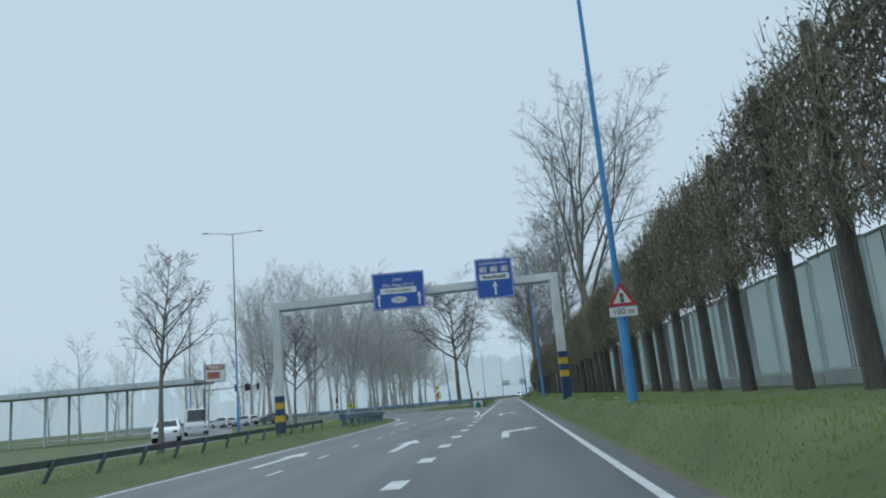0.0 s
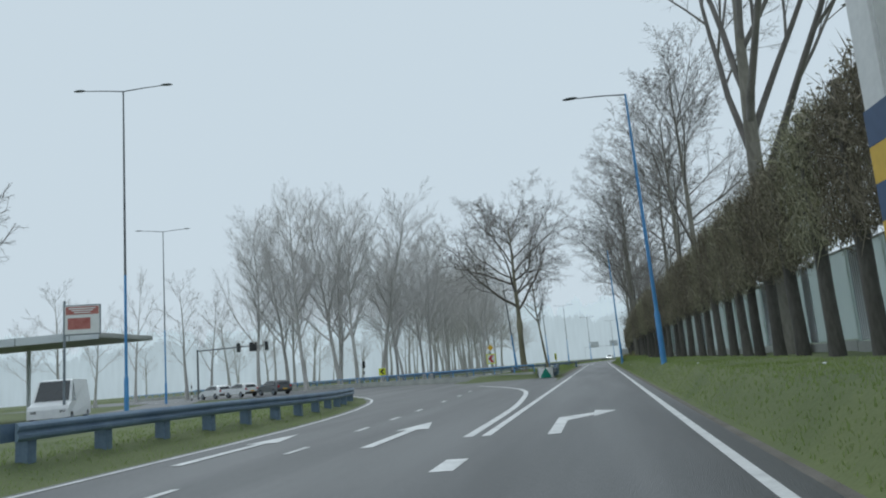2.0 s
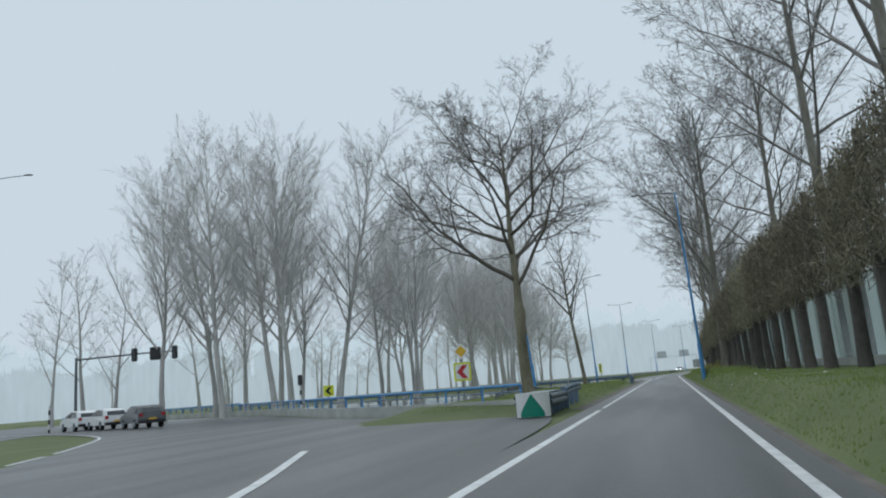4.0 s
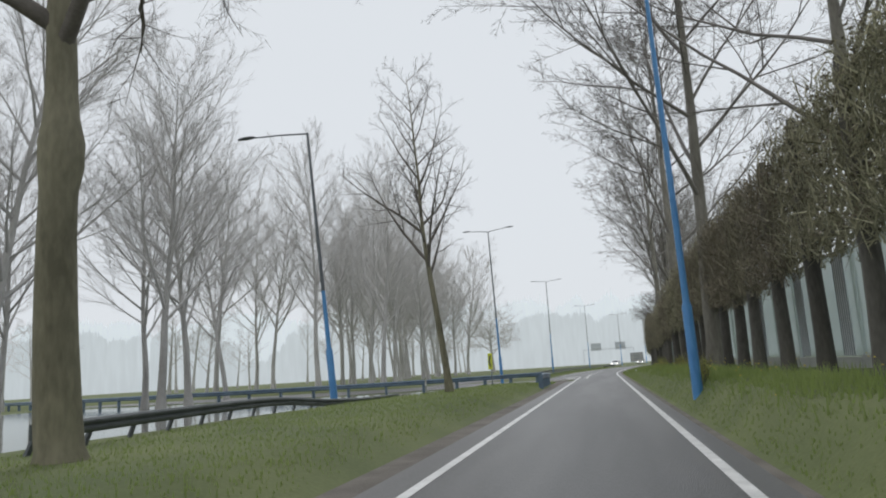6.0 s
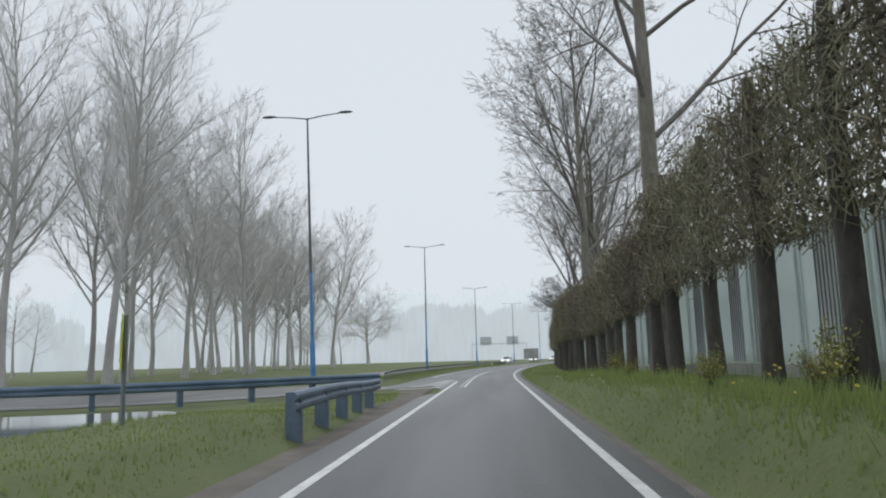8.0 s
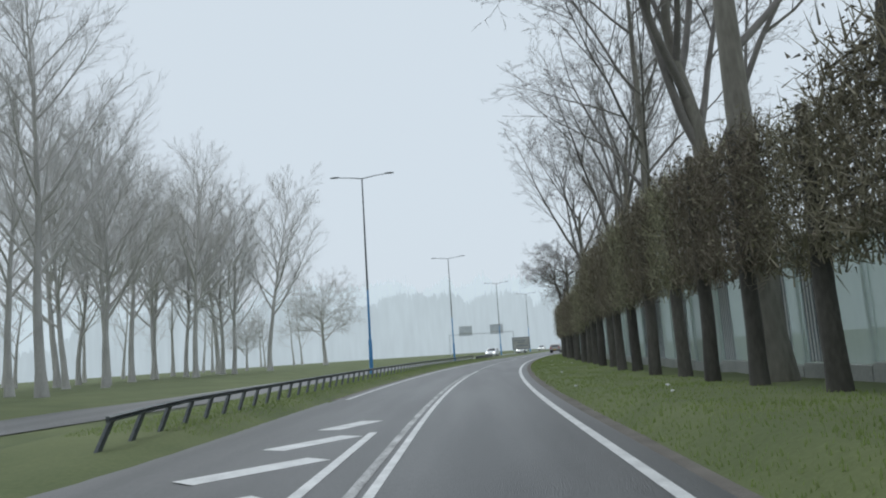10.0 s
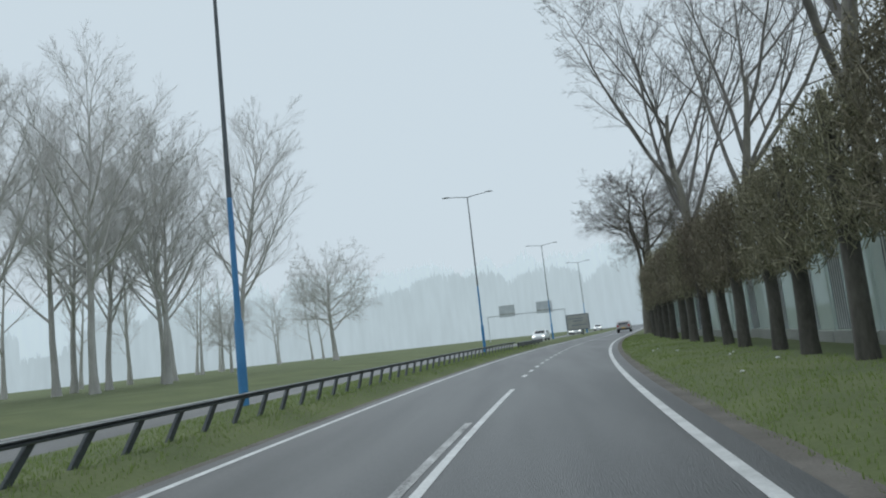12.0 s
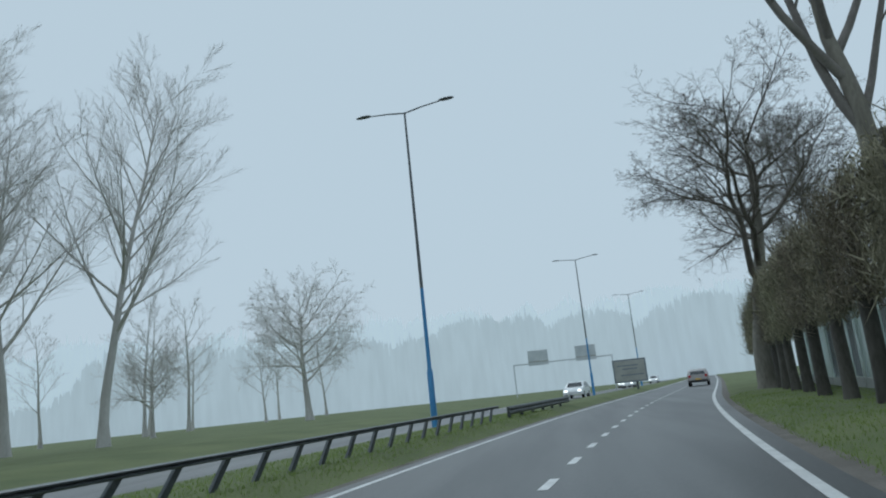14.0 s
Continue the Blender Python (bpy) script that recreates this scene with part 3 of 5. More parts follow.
def build_tree(name, seed, height, radius, style, bark, twig, label, split_limbs=True, group="", burl=0.0):
    rng = np.random.default_rng(seed)
    branches = grow_tree(rng, height, radius, style)
    tree = new(name)
    tagged(tree, label, "tree", group)
    sides = (12, 7, 5, 3, 3, 3) if split_limbs else (10, 5, 3, 3, 3, 3)
    V, F = [], []
    ends, tips = [], []
    for level, pts, radii in branches:
        if level == 0:
            tv, tf = [], []
            if burl:
                radii = [r * (1 + 0.38 * math.exp(-((p[2] - burl) / 0.38) ** 2)) for p, r in zip(pts, radii)]
            tube_data(pts, radii, sides[0], tv, tf)
            mesh_part("trunk", tv, tf, bark, tree, smooth_faces=True)
        elif level == 1 and split_limbs:
            tv, tf = [], []
            tube_data(pts, radii, sides[1], tv, tf)
            mesh_part("limb", tv, tf, twig, tree, smooth_faces=True)
        elif level > style["levels"] - style["spiky"]:
            (tips if style.get("fine") and level == style["levels"] else ends).append((pts[0], pts[-1], radii[0]))
        else:
            tube_data(pts, radii, sides[level], V, F, cap=False)
    spikes([e[0] for e in ends], [e[1] for e in ends], [e[2] for e in ends], V, F)
    if tips:
        slivers([e[0] for e in tips], [e[1] for e in tips], [e[2] for e in tips], V, F)
    mesh_part("crown", V, F, twig, tree, "fine bare twigs" if split_limbs else "")
    return tree


def set_on_ground(ob, x, y, turn=0.0, scale=1.0, sink=0.05, spread=1.0, lean=0.0):
    ob.matrix_basis = Matrix.Translation((x, y, ground_z(x, y) - sink)) @ Matrix.Rotation(radians(lean), 4, "Y") @ Matrix.Rotation(radians(turn), 4, "Z") @ Matrix.Diagonal((scale * spread, scale * spread, scale, 1))


def plant(ob, x, y, turn, scale=1.0, spread=1.0, lean=0.0):
    c = copy_thing(ob, Matrix.Identity(4))
    set_on_ground(c, x, y, turn, scale, spread=spread, lean=lean)
    return c


rnd = random.Random(11)

oak = build_tree("roadside_tree", 8, 18.5, 0.32, SPREADING, M_BARK_MOSS, M_TWIG, "large bare spreading tree with mossy trunk on the verge", burl=4.3)
set_on_ground(oak, -7.12, 86.05, 20)
slim = build_tree("roadside_tree", 23, 14.2, 0.20, SLENDER, M_BARK_MOSS, M_TWIG, "slender bare tree with mossy trunk on the verge")
set_on_ground(slim, -6.6, 108.8, 70, 1.08, spread=0.8, lean=-6.5)

# young trees behind the guardrail
YOUNG = "young bare tree on the grass strip"
young = build_tree("young_tree", 31, 7.0, 0.10, SLENDER, M_BARK, M_TWIG, YOUNG, group="young trees on the strip")
set_on_ground(young, -12.8, 28.0, 0)
plant(young, -11.9, 9.4, 120, 1.05)

# tall trees rising out of the hedge
TALL = "tall bare tree with ascending limbs behind the hedge"
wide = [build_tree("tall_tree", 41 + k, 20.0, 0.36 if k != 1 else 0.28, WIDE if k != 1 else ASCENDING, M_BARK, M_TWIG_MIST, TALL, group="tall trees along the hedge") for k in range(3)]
set_on_ground(wide[0], 6.8, 45.5, 190, 1.2, spread=1.08, lean=-4)
set_on_ground(wide[1], 4.35, 108.3, 40, 1.15, spread=1.1)
set_on_ground(wide[2], 10.3, 184.9, 80, 1.15, spread=1.1)
for k, (x, y, s) in enumerate(((7.2, 69.5, 1.05), (7.8, 83.1, 1.15), (8.5, 102.4, 1.15), (5.4, 130.0, 1.28), (5.8, 150.4, 1.18), (8.0, 160.0, 1.22), (8.8, 171.5, 1.2), (13.0, 217.5, 1.32), (13.2, 205.5, 1.15), (20.5, 246, 0.9), (28, 270, 1.0))):
    plant(wide[(1, 1, 1, 1, 1, 2, 1, 2, 0, 1, 2)[k]], x, y, rnd.uniform(0, 360), s, spread=1.12)
# the twiggier rounded tree at the hedge's bend
bend_tree = build_tree("roadside_tree", 77, 15.0, 0.33, SPREADING, M_BARK, M_TWIG, "dark bare spreading tree at the bend of the hedge")
set_on_ground(bend_tree, 11.2, 228.0, 130, 1.06, spread=1.32)

# poplar rows beyond the carriageways
POP = "tall bare poplar in a row in the mist"
pops = [build_tree("poplar", 61 + k, 27.0, 0.28, POPLAR, M_BARK_FOG, M_TWIG_FOG, POP, split_limbs=False, group="poplars beyond the road") for k in range(4)]
spots = []
for x, y in ((-22, 111.18), (-27.7, 98.24), (-32, 104.19), (-24.5, 117.94), (-29, 120.19), (-36, 115.68), (-40, 106.56), (-44, 117.94), (-19.5, 141.78), (-26.5, 143.77), (-33, 138.18), (-38, 145.26), (-24, 152.21), (-29, 157.17), (-36, 154.2), (-24.4, 162.64), (-31, 167.1), (-22.5, 172.07), (-28, 178.03), (-35, 174.06), (-42, 162.14), (-27, 187.54), (-33, 193.08), (-33.3, 200.28), (-38, 185.69), (-35.3, 209.42), (-40, 204.15), (-30.5, 214.31), (-28.8, 221.98), (-36, 225.53), (-29.2, 239), (-36.4, 238.56), (-44, 215.23), (-32.5, 228.76), (-38, 221.23), (-42, 229.84)):
    spots.append((x, y))
for k, (x, y) in enumerate(spots):
    s = rnd.uniform(0.86, 1.04) * (0.80 if y < 127 else 0.90 if y < 180 else 0.82 if y < 200 else 0.92 if y < 233 else 1.12)
    wide_by = 1.25 if y < 127 else 1.12 if y < 180 else 1.3
    if k < 4:
        set_on_ground(pops[k], x, y, rnd.uniform(0, 360), s, spread=wide_by, lean=rnd.uniform(-3, 2))
    else:
        plant(pops[k % 4], x, y, rnd.uniform(0, 360), s, wide_by, rnd.uniform(-3, 2))
far_pops = [build_tree("poplar", 81 + k, 24.0, 0.3, FAR_POPLAR, M_BARK_FOG, M_TWIG_FOG, "distant bare poplar in the mist", split_limbs=False, group="poplars beyond the road") for k in range(2)]
set_on_ground(far_pops[0], -70, 118, 0, 0.8)
set_on_ground(far_pops[1], -66, 236, 0, 0.8)
for k in range(16):
    plant(far_pops[k % 2], -48 - 7 * k + rnd.uniform(-3, 3), 114 - 4.2 * k + rnd.uniform(-9, 9), rnd.uniform(0, 360), rnd.uniform(0.5, 0.8), 1.3)
for k in range(12):
    plant(far_pops[k % 2], -60 + rnd.uniform(-10, 12), 240 + 11 * k, rnd.uniform(0, 360), rnd.uniform(0.6, 0.9), 1.3)
for x, y, size in ((-34.5, 99.5, 0.88), (-31.2, 102, 0.9), (-26.6, 104.5, 0.86), (-41, 100.5, 0.8)):
    plant(pops[rnd.randrange(4)], x, y, rnd.uniform(0, 360), size, 1.2, rnd.uniform(-4, 3))
for k in range(14):
    plant(far_pops[k % 2], -46 - 46 * rnd.random(), 130 + 7.5 * k, rnd.uniform(0, 360), rnd.uniform(0.42, 0.72), 1.5)
field_tree = build_tree("field_tree", 91, 15.5, 0.33, ROUND, M_BARK_FOG, M_TWIG_FOG, "rounded bare tree alone in the meadow", split_limbs=False)
set_on_ground(field_tree, -29.7, 281.4, 0, 1.45)
small_round = copy_thing(field_tree, Matrix.Identity(4))
set_on_ground(small_round, -40, 263.3, 90, 0.8)


# ---- hedge of clipped trees on the bank ----
def hedge_x(y):
    base = 4.6 - 1.2 * smooth((y - 45) / 50) + 0.7 * smooth((y - 125) / 35) - 1.2 * smooth((y - 182) / 34)
    return base + edge_x(y)


def build_hedge_tree(seed):
    """A pleached tree: one straight trunk up to the flat top, level arms, and a screen of fine upright shoots."""
    rng = np.random.default_rng(seed)
    tree = new("hedge_tree")
    tagged(tree, "dark pleached hedge tree with straight trunk and twiggy crown", "hedge", "clipped trees forming the hedge")
    n = 9
    zs = np.linspace(-0.2, 6.75, n)
    pts = np.stack([np.cumsum(rng.normal(0, 0.012, n)), np.cumsum(rng.normal(0, 0.012, n)), zs], 1)
    V, F = [], []
    tube_data(pts, [0.22, 0.185, 0.175, 0.17, 0.165, 0.155, 0.15, 0.135, 0.10], 10, V, F)
    mesh_part("trunk", V, F, M_HEDGE_TRUNK, tree, smooth_faces=True)
    for z0 in np.arange(3.3, 6.6, 0.42):
        for s in (-1, 1):
            k = 5
            ys = s * np.linspace(0, rng.uniform(1.45, 1.75), k)
            p = np.stack([np.cumsum(rng.normal(0, 0.04, k)), ys, z0 + 0.06 * np.abs(ys) + np.cumsum(rng.normal(0, 0.035, k))], 1)
            p[0] = (0, 0, z0 - 0.1)
            tube("arm", p, [0.055, 0.042, 0.034, 0.026, 0.014], 5, M_HEDGE_TRUNK, tree)
    # upright and tangled shoots all through the flat crown
    V, F = [], []
    m = 2050
    y = rng.uniform(-1.72, 1.72, m)
    x = rng.normal(0, 0.24, m)
    z = rng.uniform(2.75, 6.35, m) + 0.28 * np.sin(y * 3.1 + seed) * rng.uniform(0, 1, m)
    d = rng.normal(0, 1, (m, 3)) * np.array([0.34, 0.42, 0.42]) + np.array([0, 0, 0.75])
    d /= np.linalg.norm(d, axis=1)[:, None]
    p0 = np.stack([x, y, z], 1)
    ln = rng.uniform(0.25, 0.85, m)
    ln = np.minimum(ln, np.maximum(0.12, (7.0 + rng.normal(0, 0.10, m) - z) / np.maximum(d[:, 2], 0.3)))
    spikes(p0, p0 + d * ln[:, None], rng.uniform(0.009, 0.021, m), V, F)
    mesh_part("twig_mass", V, F, M_HEDGE_LEAF, tree, "dense dark brown twigs")
    # withered leaves and buds caught in the twigs
    m = 1150
    c = np.stack([rng.normal(0, 0.28, m), rng.uniform(-1.75, 1.75, m), rng.uniform(2.9, 6.85, m) ], 1)
    a = rng.normal(0, 1, (m, 3))
    a /= np.linalg.norm(a, axis=1)[:, None]
    b = np.cross(a, rng.normal(0, 1, (m, 3)))
    b /= np.linalg.norm(b, axis=1)[:, None]
    la = rng.uniform(0.035, 0.075, m)[:, None]
    lb = rng.uniform(0.018, 0.036, m)[:, None]
    tris = np.stack([c - a * la + b * lb, c - a * la - b * lb, c + a * la], 1).reshape(-1, 3)
    mesh_part("foliage", tris, [(3 * i, 3 * i + 1, 3 * i + 2) for i in range(m)], M_HEDGE_LEAF, tree, "small brown-green leaves")
    return tree


def hedge_scale(y):
    return 0.93 - 0.10 * smooth((y - 50) / 50) - 0.12 * smooth((y - 108) / 35) + 0.14 * smooth((y - 147) / 8) * smooth((182 - y) / 10)


hedge_kinds = [build_hedge_tree(200 + k) for k in range(4)]
hy = -8.0
k = 0
while hy < 246:
    hx = hedge_x(hy)
    s = rnd.uniform(0.93, 1.05)
    ob = hedge_kinds[k] if k < 4 else copy_thing(hedge_kinds[rnd.randrange(4)], Matrix.Identity(4))
    slope = math.degrees(math.atan((hedge_x(hy + 1) - hedge_x(hy - 1)) / 2))
    ob.matrix_basis = Matrix.Translation((hx + rnd.uniform(-0.1, 0.1), hy, ground_z(hx, hy) - 0.05)) @ Matrix.Rotation(radians(-slope + rnd.choice((0, 180))), 4, "Z") @ Matrix.Diagonal((s, s * rnd.choice((-1, 1)), rnd.uniform(0.96, 1.04) * hedge_scale(hy), 1)) if k >= 4 else pose(hx, hy, ground_z(hx, hy) - 0.05)
    hy += rnd.uniform(2.7, 3.5)
    k += 1


# ---- pale noise barrier behind the hedge ----
def build_barrier_panel(seed):
    rng = np.random.default_rng(seed)
    panel = new("noise_barrier_panel")
    tagged(panel, "pale grey-green frosted noise barrier panel with slats", "noise barrier", "noise barrier panels behind the hedge")
    boxed("plinth", (0.22, 2.98, 0.42), (0, 0, 0.10), M_CONCRETE, panel, "pale concrete plinth", bevel=0.02)
    boxed("screen", (0.04, 2.84, 2.75), (0.02, 0, 1.70), M_SCREEN, panel, "frosted grey-green screen", bevel=0.008)
    boxed("post", (0.12, 0.12, 3.0), (0.0, -1.5, 1.55), M_SCREEN, panel, bevel=0.01)
    boxed("cap", (0.09, 2.9, 0.06), (0.02, 0, 3.1), M_CONCRETE, panel, bevel=0.01)
    y0 = rng.uniform(-0.9, 0.5)
    boxed("gap_strip", (0.02, 0.86, 2.7), (-0.014, y0 + 0.32, 1.70), M_SIGN_WHITE, panel, "white strip behind the slats", bevel=0.004)
    for k in range(6):
        boxed("slat", (0.012, 0.05, 2.72), (-0.032, y0 - 0.09 + 0.165 * k, 1.70), M_STEEL, panel, "dark upright slat", bevel=0.004)
    return panel


barrier_kinds = [build_barrier_panel(500 + k) for k in range(3)]
fy = -9.0
k = 0
while fy < 236:
    fx = hedge_x(fy) + 1.75
    slope = math.atan((hedge_x(fy + 1) - hedge_x(fy - 1)) / 2)
    m = Matrix.Translation((fx, fy, ground_z(fx, fy))) @ Matrix.Rotation(-slope, 4, "Z")
    if k < 3:
        barrier_kinds[k].matrix_basis = m
    else:
        copy_thing(barrier_kinds[rnd.randrange(3)], m)
    fy += 3.0
    k += 1


# ---- street lamps ----
def build_lamp(name, height, arms, arm_len, label, sleeve=2.1, upper=None):
    """A tapered steel pole with a wider foot and one or two arms with flat heads. arms: -1 left, 1 right, along x."""
    lamp = new(name)
    tagged(lamp, label, "street lamp", "street lamps along the road")
    tube("pole_foot", [(0, 0, -0.1), (0, 0, sleeve), (0, 0, sleeve + 0.12)], [0.125, 0.12, 0.085], 14, M_BLUE, lamp)
    z1 = height * (0.42 if upper else 0.6)
    tube("pole", [(0, 0, sleeve + 0.1), (0, 0, z1)], [0.083, 0.07], 12, M_BLUE, lamp)
    tube("pole_top", [(0, 0, z1), (0, 0, height)], [0.069, 0.042], 12, upper or M_BLUE, lamp)
    boxed("hatch", (0.09, 0.012, 0.4), (0, -0.125, 0.75), M_BLUE, lamp, bevel=0.004)
    for s in arms:
        tube("arm", [(0, 0, height - 0.03), (s * arm_len * 0.5, 0, height + 0.09), (s * arm_len, 0, height + 0.16)], [0.035, 0.03, 0.026], 8, M_POLE_GREY, lamp)
        bm = bmesh.new()
        bmesh.ops.create_uvsphere(bm, u_segments=12, v_segments=8, radius=1.0)
        for v in bm.verts:
            v.co = Vector((v.co.x * 0.36, v.co.y * 0.14, v.co.z * (0.075 if v.co.z > 0 else 0.03)))
        bmesh.ops.translate(bm, verts=bm.verts, vec=(s * (arm_len + 0.3), 0, height + 0.18))
        part("lamp_head", bm, M_POLE_GREY, lamp, "flat grey luminaire", smooth_faces=True)
    return lamp


double = build_lamp("street_lamp", 12.85, (-1, 1), 1.55, "tall double-armed street lamp with blue steel pole", upper=M_POLE_GREY)
LAMPS = ((12.3, 298, 11, 1.0, 0), (-2.45, 217.9, 9, 0.905, 0), (-8.42, 139.4, 0, 1.015, -1.4), (-6.9, 181.9, 5, 0.995, 0), (4.41, 258.8, 11, 0.955, 0))
for k, (x, y, a, size, lean) in enumerate(LAMPS):
    m = pose(x, y, ground_z(x, y), 0, lean, -a) @ Matrix.Scale(size, 4)
    if k:
        copy_thing(double, m)
    else:
        double.matrix_basis = m
tall_double = build_lamp("street_lamp", 18.5, (-1, 1), 2.2, "very tall double-armed street lamp on the median", upper=M_POLE_GREY)
tall_double.matrix_basis = pose(-25.2, 52.05, ground_z(-25.2, 52.05), 0, 0, 12)
copy_thing(tall_double, pose(-45.1, 87, ground_z(-45.1, 87), 0, 0, 20))
single = build_lamp("street_lamp", 12.0, (-1,), 2.15, "single-armed street lamp with bright blue pole on the grass bank")
single.matrix_basis = pose(2.62, 3.6, ground_z(2.62, 3.6))
for x, y in ((2.5, 48.9), (2.1, 95.9)):
    copy_thing(single, pose(x, y, ground_z(x, y), 0, -0.9))
short_single = build_lamp("street_lamp", 10.0, (-1,), 2.0, "single-armed street lamp with blue pole on the verge", upper=M_POLE_GREY)
short_single.matrix_basis = pose(-9.75, 103.3, ground_z(-9.75, 103.3), 0, -4.0, 4) @ Matrix.Scale(1.08, 4)


# ---- lettering ----
def lettering(text, size, mat, parent, at, turn=None, bold=0.0):
    cu = bpy.data.curves.new("lettering", "FONT")
    cu.body = text
    cu.size = size
    cu.align_x = "CENTER"
    cu.align_y = "CENTER"
    cu.extrude = 0.002
    cu.offset = bold
    tmp = bpy.data.objects.new("lettering", cu)
    scene.collection.objects.link(tmp)
    me = bpy.data.meshes.new_from_object(tmp.evaluated_get(bpy.context.evaluated_depsgraph_get()))
    bpy.data.objects.remove(tmp)
    me.materials.clear()
    me.materials.append(mat)
    ob = new("lettering", me)
    ob.parent = parent
    ob.matrix_basis = Matrix.Translation(at) @ Matrix.Rotation(radians(90), 4, "X") @ (turn or Matrix.Identity(4))
    return ob


def flat_shape(name, outline, y, mat, parent, depth=0.004, label=""):
    """A thin plate with the given outline in x and z, facing -y."""
    bm = bmesh.new()
    f = bm.faces.new([bm.verts.new((a, y, b)) for a, b in outline])
    g = bmesh.ops.extrude_face_region(bm, geom=[f])
    bmesh.ops.translate(bm, verts=[v for v in g["geom"] if isinstance(v, bmesh.types.BMVert)], vec=(0, depth, 0))
    return part(name, bm, mat, parent, label)


def rounded(cx, cz, w, h, r=0.05, n=4):
    out = []
    for sx, sz, a0 in ((1, 1, 0), (-1, 1, 90), (-1, -1, 180), (1, -1, 270)):
        for i in range(n + 1):
            a = radians(a0 + 90 * i / n)
            out.append((cx + sx * (w / 2 - r) + r * math.cos(a), cz + sz * (h / 2 - r) + r * math.sin(a)))
    return out


def up_arrow(cx, z0, h, w):
    s = w * 0.17
    return [(cx - s, z0), (cx + s, z0), (cx + s, z0 + h * 0.66), (cx + w / 2, z0 + h * 0.58), (cx, z0 + h), (cx - w / 2, z0 + h * 0.58), (cx - s, z0 + h * 0.66)]


# ---- sign gantry over the road ----
def build_gantry():
    g = new("sign_gantry")
    tagged(g, "white steel portal over the road with banded feet", "gantry")
    for x, h, gz in ((-7.22, 6.86, -0.2), (7.35, 7.22, 0.5)):
        col = boxed("column", (0.42, 0.42, h - gz), (x, 0, (h + gz) / 2), M_WHITE, g, bevel=0.03)
        z = gz + 0.0
        for i, (bh, mat) in enumerate(((0.55 if x < 0 else 0.86, M_BAND_BLUE), (0.32, M_BAND_BLUE), (0.32, M_BAND_YELLOW), (0.32, M_BAND_BLUE), (0.32, M_BAND_YELLOW), (0.32, M_BAND_BLUE))):
            bm = box(bmesh.new(), (0.43, 0.43, bh), (x, 0, z + bh / 2 + 0.15), None, 0.004)
            part("band", bm, mat, col)
            z += bh
        boxed("base_plate", (0.7, 0.7, 0.06), (x, 0, gz + 0.05), M_CONCRETE, g, bevel=0.01)
    # the beam rises slightly to the verge side
    a = math.atan2(0.36, 14.4)
    boxed("beam", (15.0, 0.40, 0.40), (0.065, 0, 6.84), M_WHITE, g, bevel=0.03, turn=Matrix.Rotation(-a, 4, "Y"))
    boxed("beam_underside", (14.0, 0.36, 0.07), (0, 0, 6.61), M_STEEL, g, bevel=0.005, turn=Matrix.Rotation(-a, 4, "Y"))
    g.matrix_basis = pose(-4.62, 22.05, 0, 0, 0, 5.0) @ Matrix.Scale(0.972, 4)
    return g


gantry = build_gantry()
GM = pose(-4.62, 22.05, 0, 0, 0, 5.0) @ Matrix.Scale(0.972, 4)


def sign_board(name, w, h, cx, cz, label):
    s = new(name)
    tagged(s, label, "road sign", "direction signs on the gantry")
    boxed("board", (w, 0.05, h), (0, 0.03, 0), M_SIGN_BLUE, s, bevel=0.006)
    for bw, bh, bx, bz in ((w - 0.08, 0.025, 0, h / 2 - 0.05), (w - 0.08, 0.025, 0, -h / 2 + 0.05), (0.025, h - 0.08, w / 2 - 0.05, 0), (0.025, h - 0.08, -w / 2 + 0.05, 0)):
        boxed("border", (bw, 0.004, bh), (bx, 0.0025, bz), M_SIGN_WHITE, s, bevel=0)
    for bx in (-w * 0.33, w * 0.33):
        boxed("bracket", (0.08, 0.16, h + 0.12), (bx, 0.13, 0), M_STEEL, s, bevel=0.01)
    s.matrix_basis = GM @ pose(cx, -0.46, cz) @ Matrix.Scale(1.02, 4)
    return s


sl = sign_board("direction_sign", 2.64, 1.88, -0.76, 6.93, "blue direction sign with white place names and two arrows")
lettering("Delft", 0.24, M_SIGN_WHITE, sl, (-0.03, -0.003, 0.56), bold=0.0)
lettering("Den Haag (A12)", 0.24, M_SIGN_WHITE, sl, (-0.02, -0.003, 0.29), bold=0.0)
pl = flat_shape("plate", rounded(-0.02, 0.0, 1.84, 0.30, 0.03), -0.003, M_SIGN_WHITE, sl)
lettering("Andere wijken", 0.23, M_SIGN_BLACK, sl, (-0.02, -0.006, 0.0), bold=0.0)
flat_shape("plate_border", [(-0.42, -0.48), (-0.34, -0.35), (0.0, -0.30), (0.30, -0.35), (0.38, -0.48), (0.30, -0.61), (0.0, -0.66), (-0.34, -0.61)], -0.002, M_SIGN_WHITE, sl)
flat_shape("plate_rim", [(-0.39, -0.48), (-0.32, -0.37), (0.0, -0.325), (0.28, -0.37), (0.35, -0.48), (0.28, -0.59), (0.0, -0.635), (-0.32, -0.59)], -0.005, M_SIGN_BLACK, sl)
flat_shape("plate", [(-0.37, -0.48), (-0.31, -0.385), (0.0, -0.34), (0.27, -0.385), (0.33, -0.48), (0.27, -0.575), (0.0, -0.62), (-0.31, -0.575)], -0.008, M_SIGN_WHITE, sl)
lettering("RING", 0.2, M_SIGN_BLACK, sl, (-0.02, -0.011, -0.48), bold=0.0)
for cx in (-1.02, 1.02):
    flat_shape("arrow", up_arrow(cx, -0.78, 0.68, 0.26), -0.003, M_SIGN_WHITE, sl)

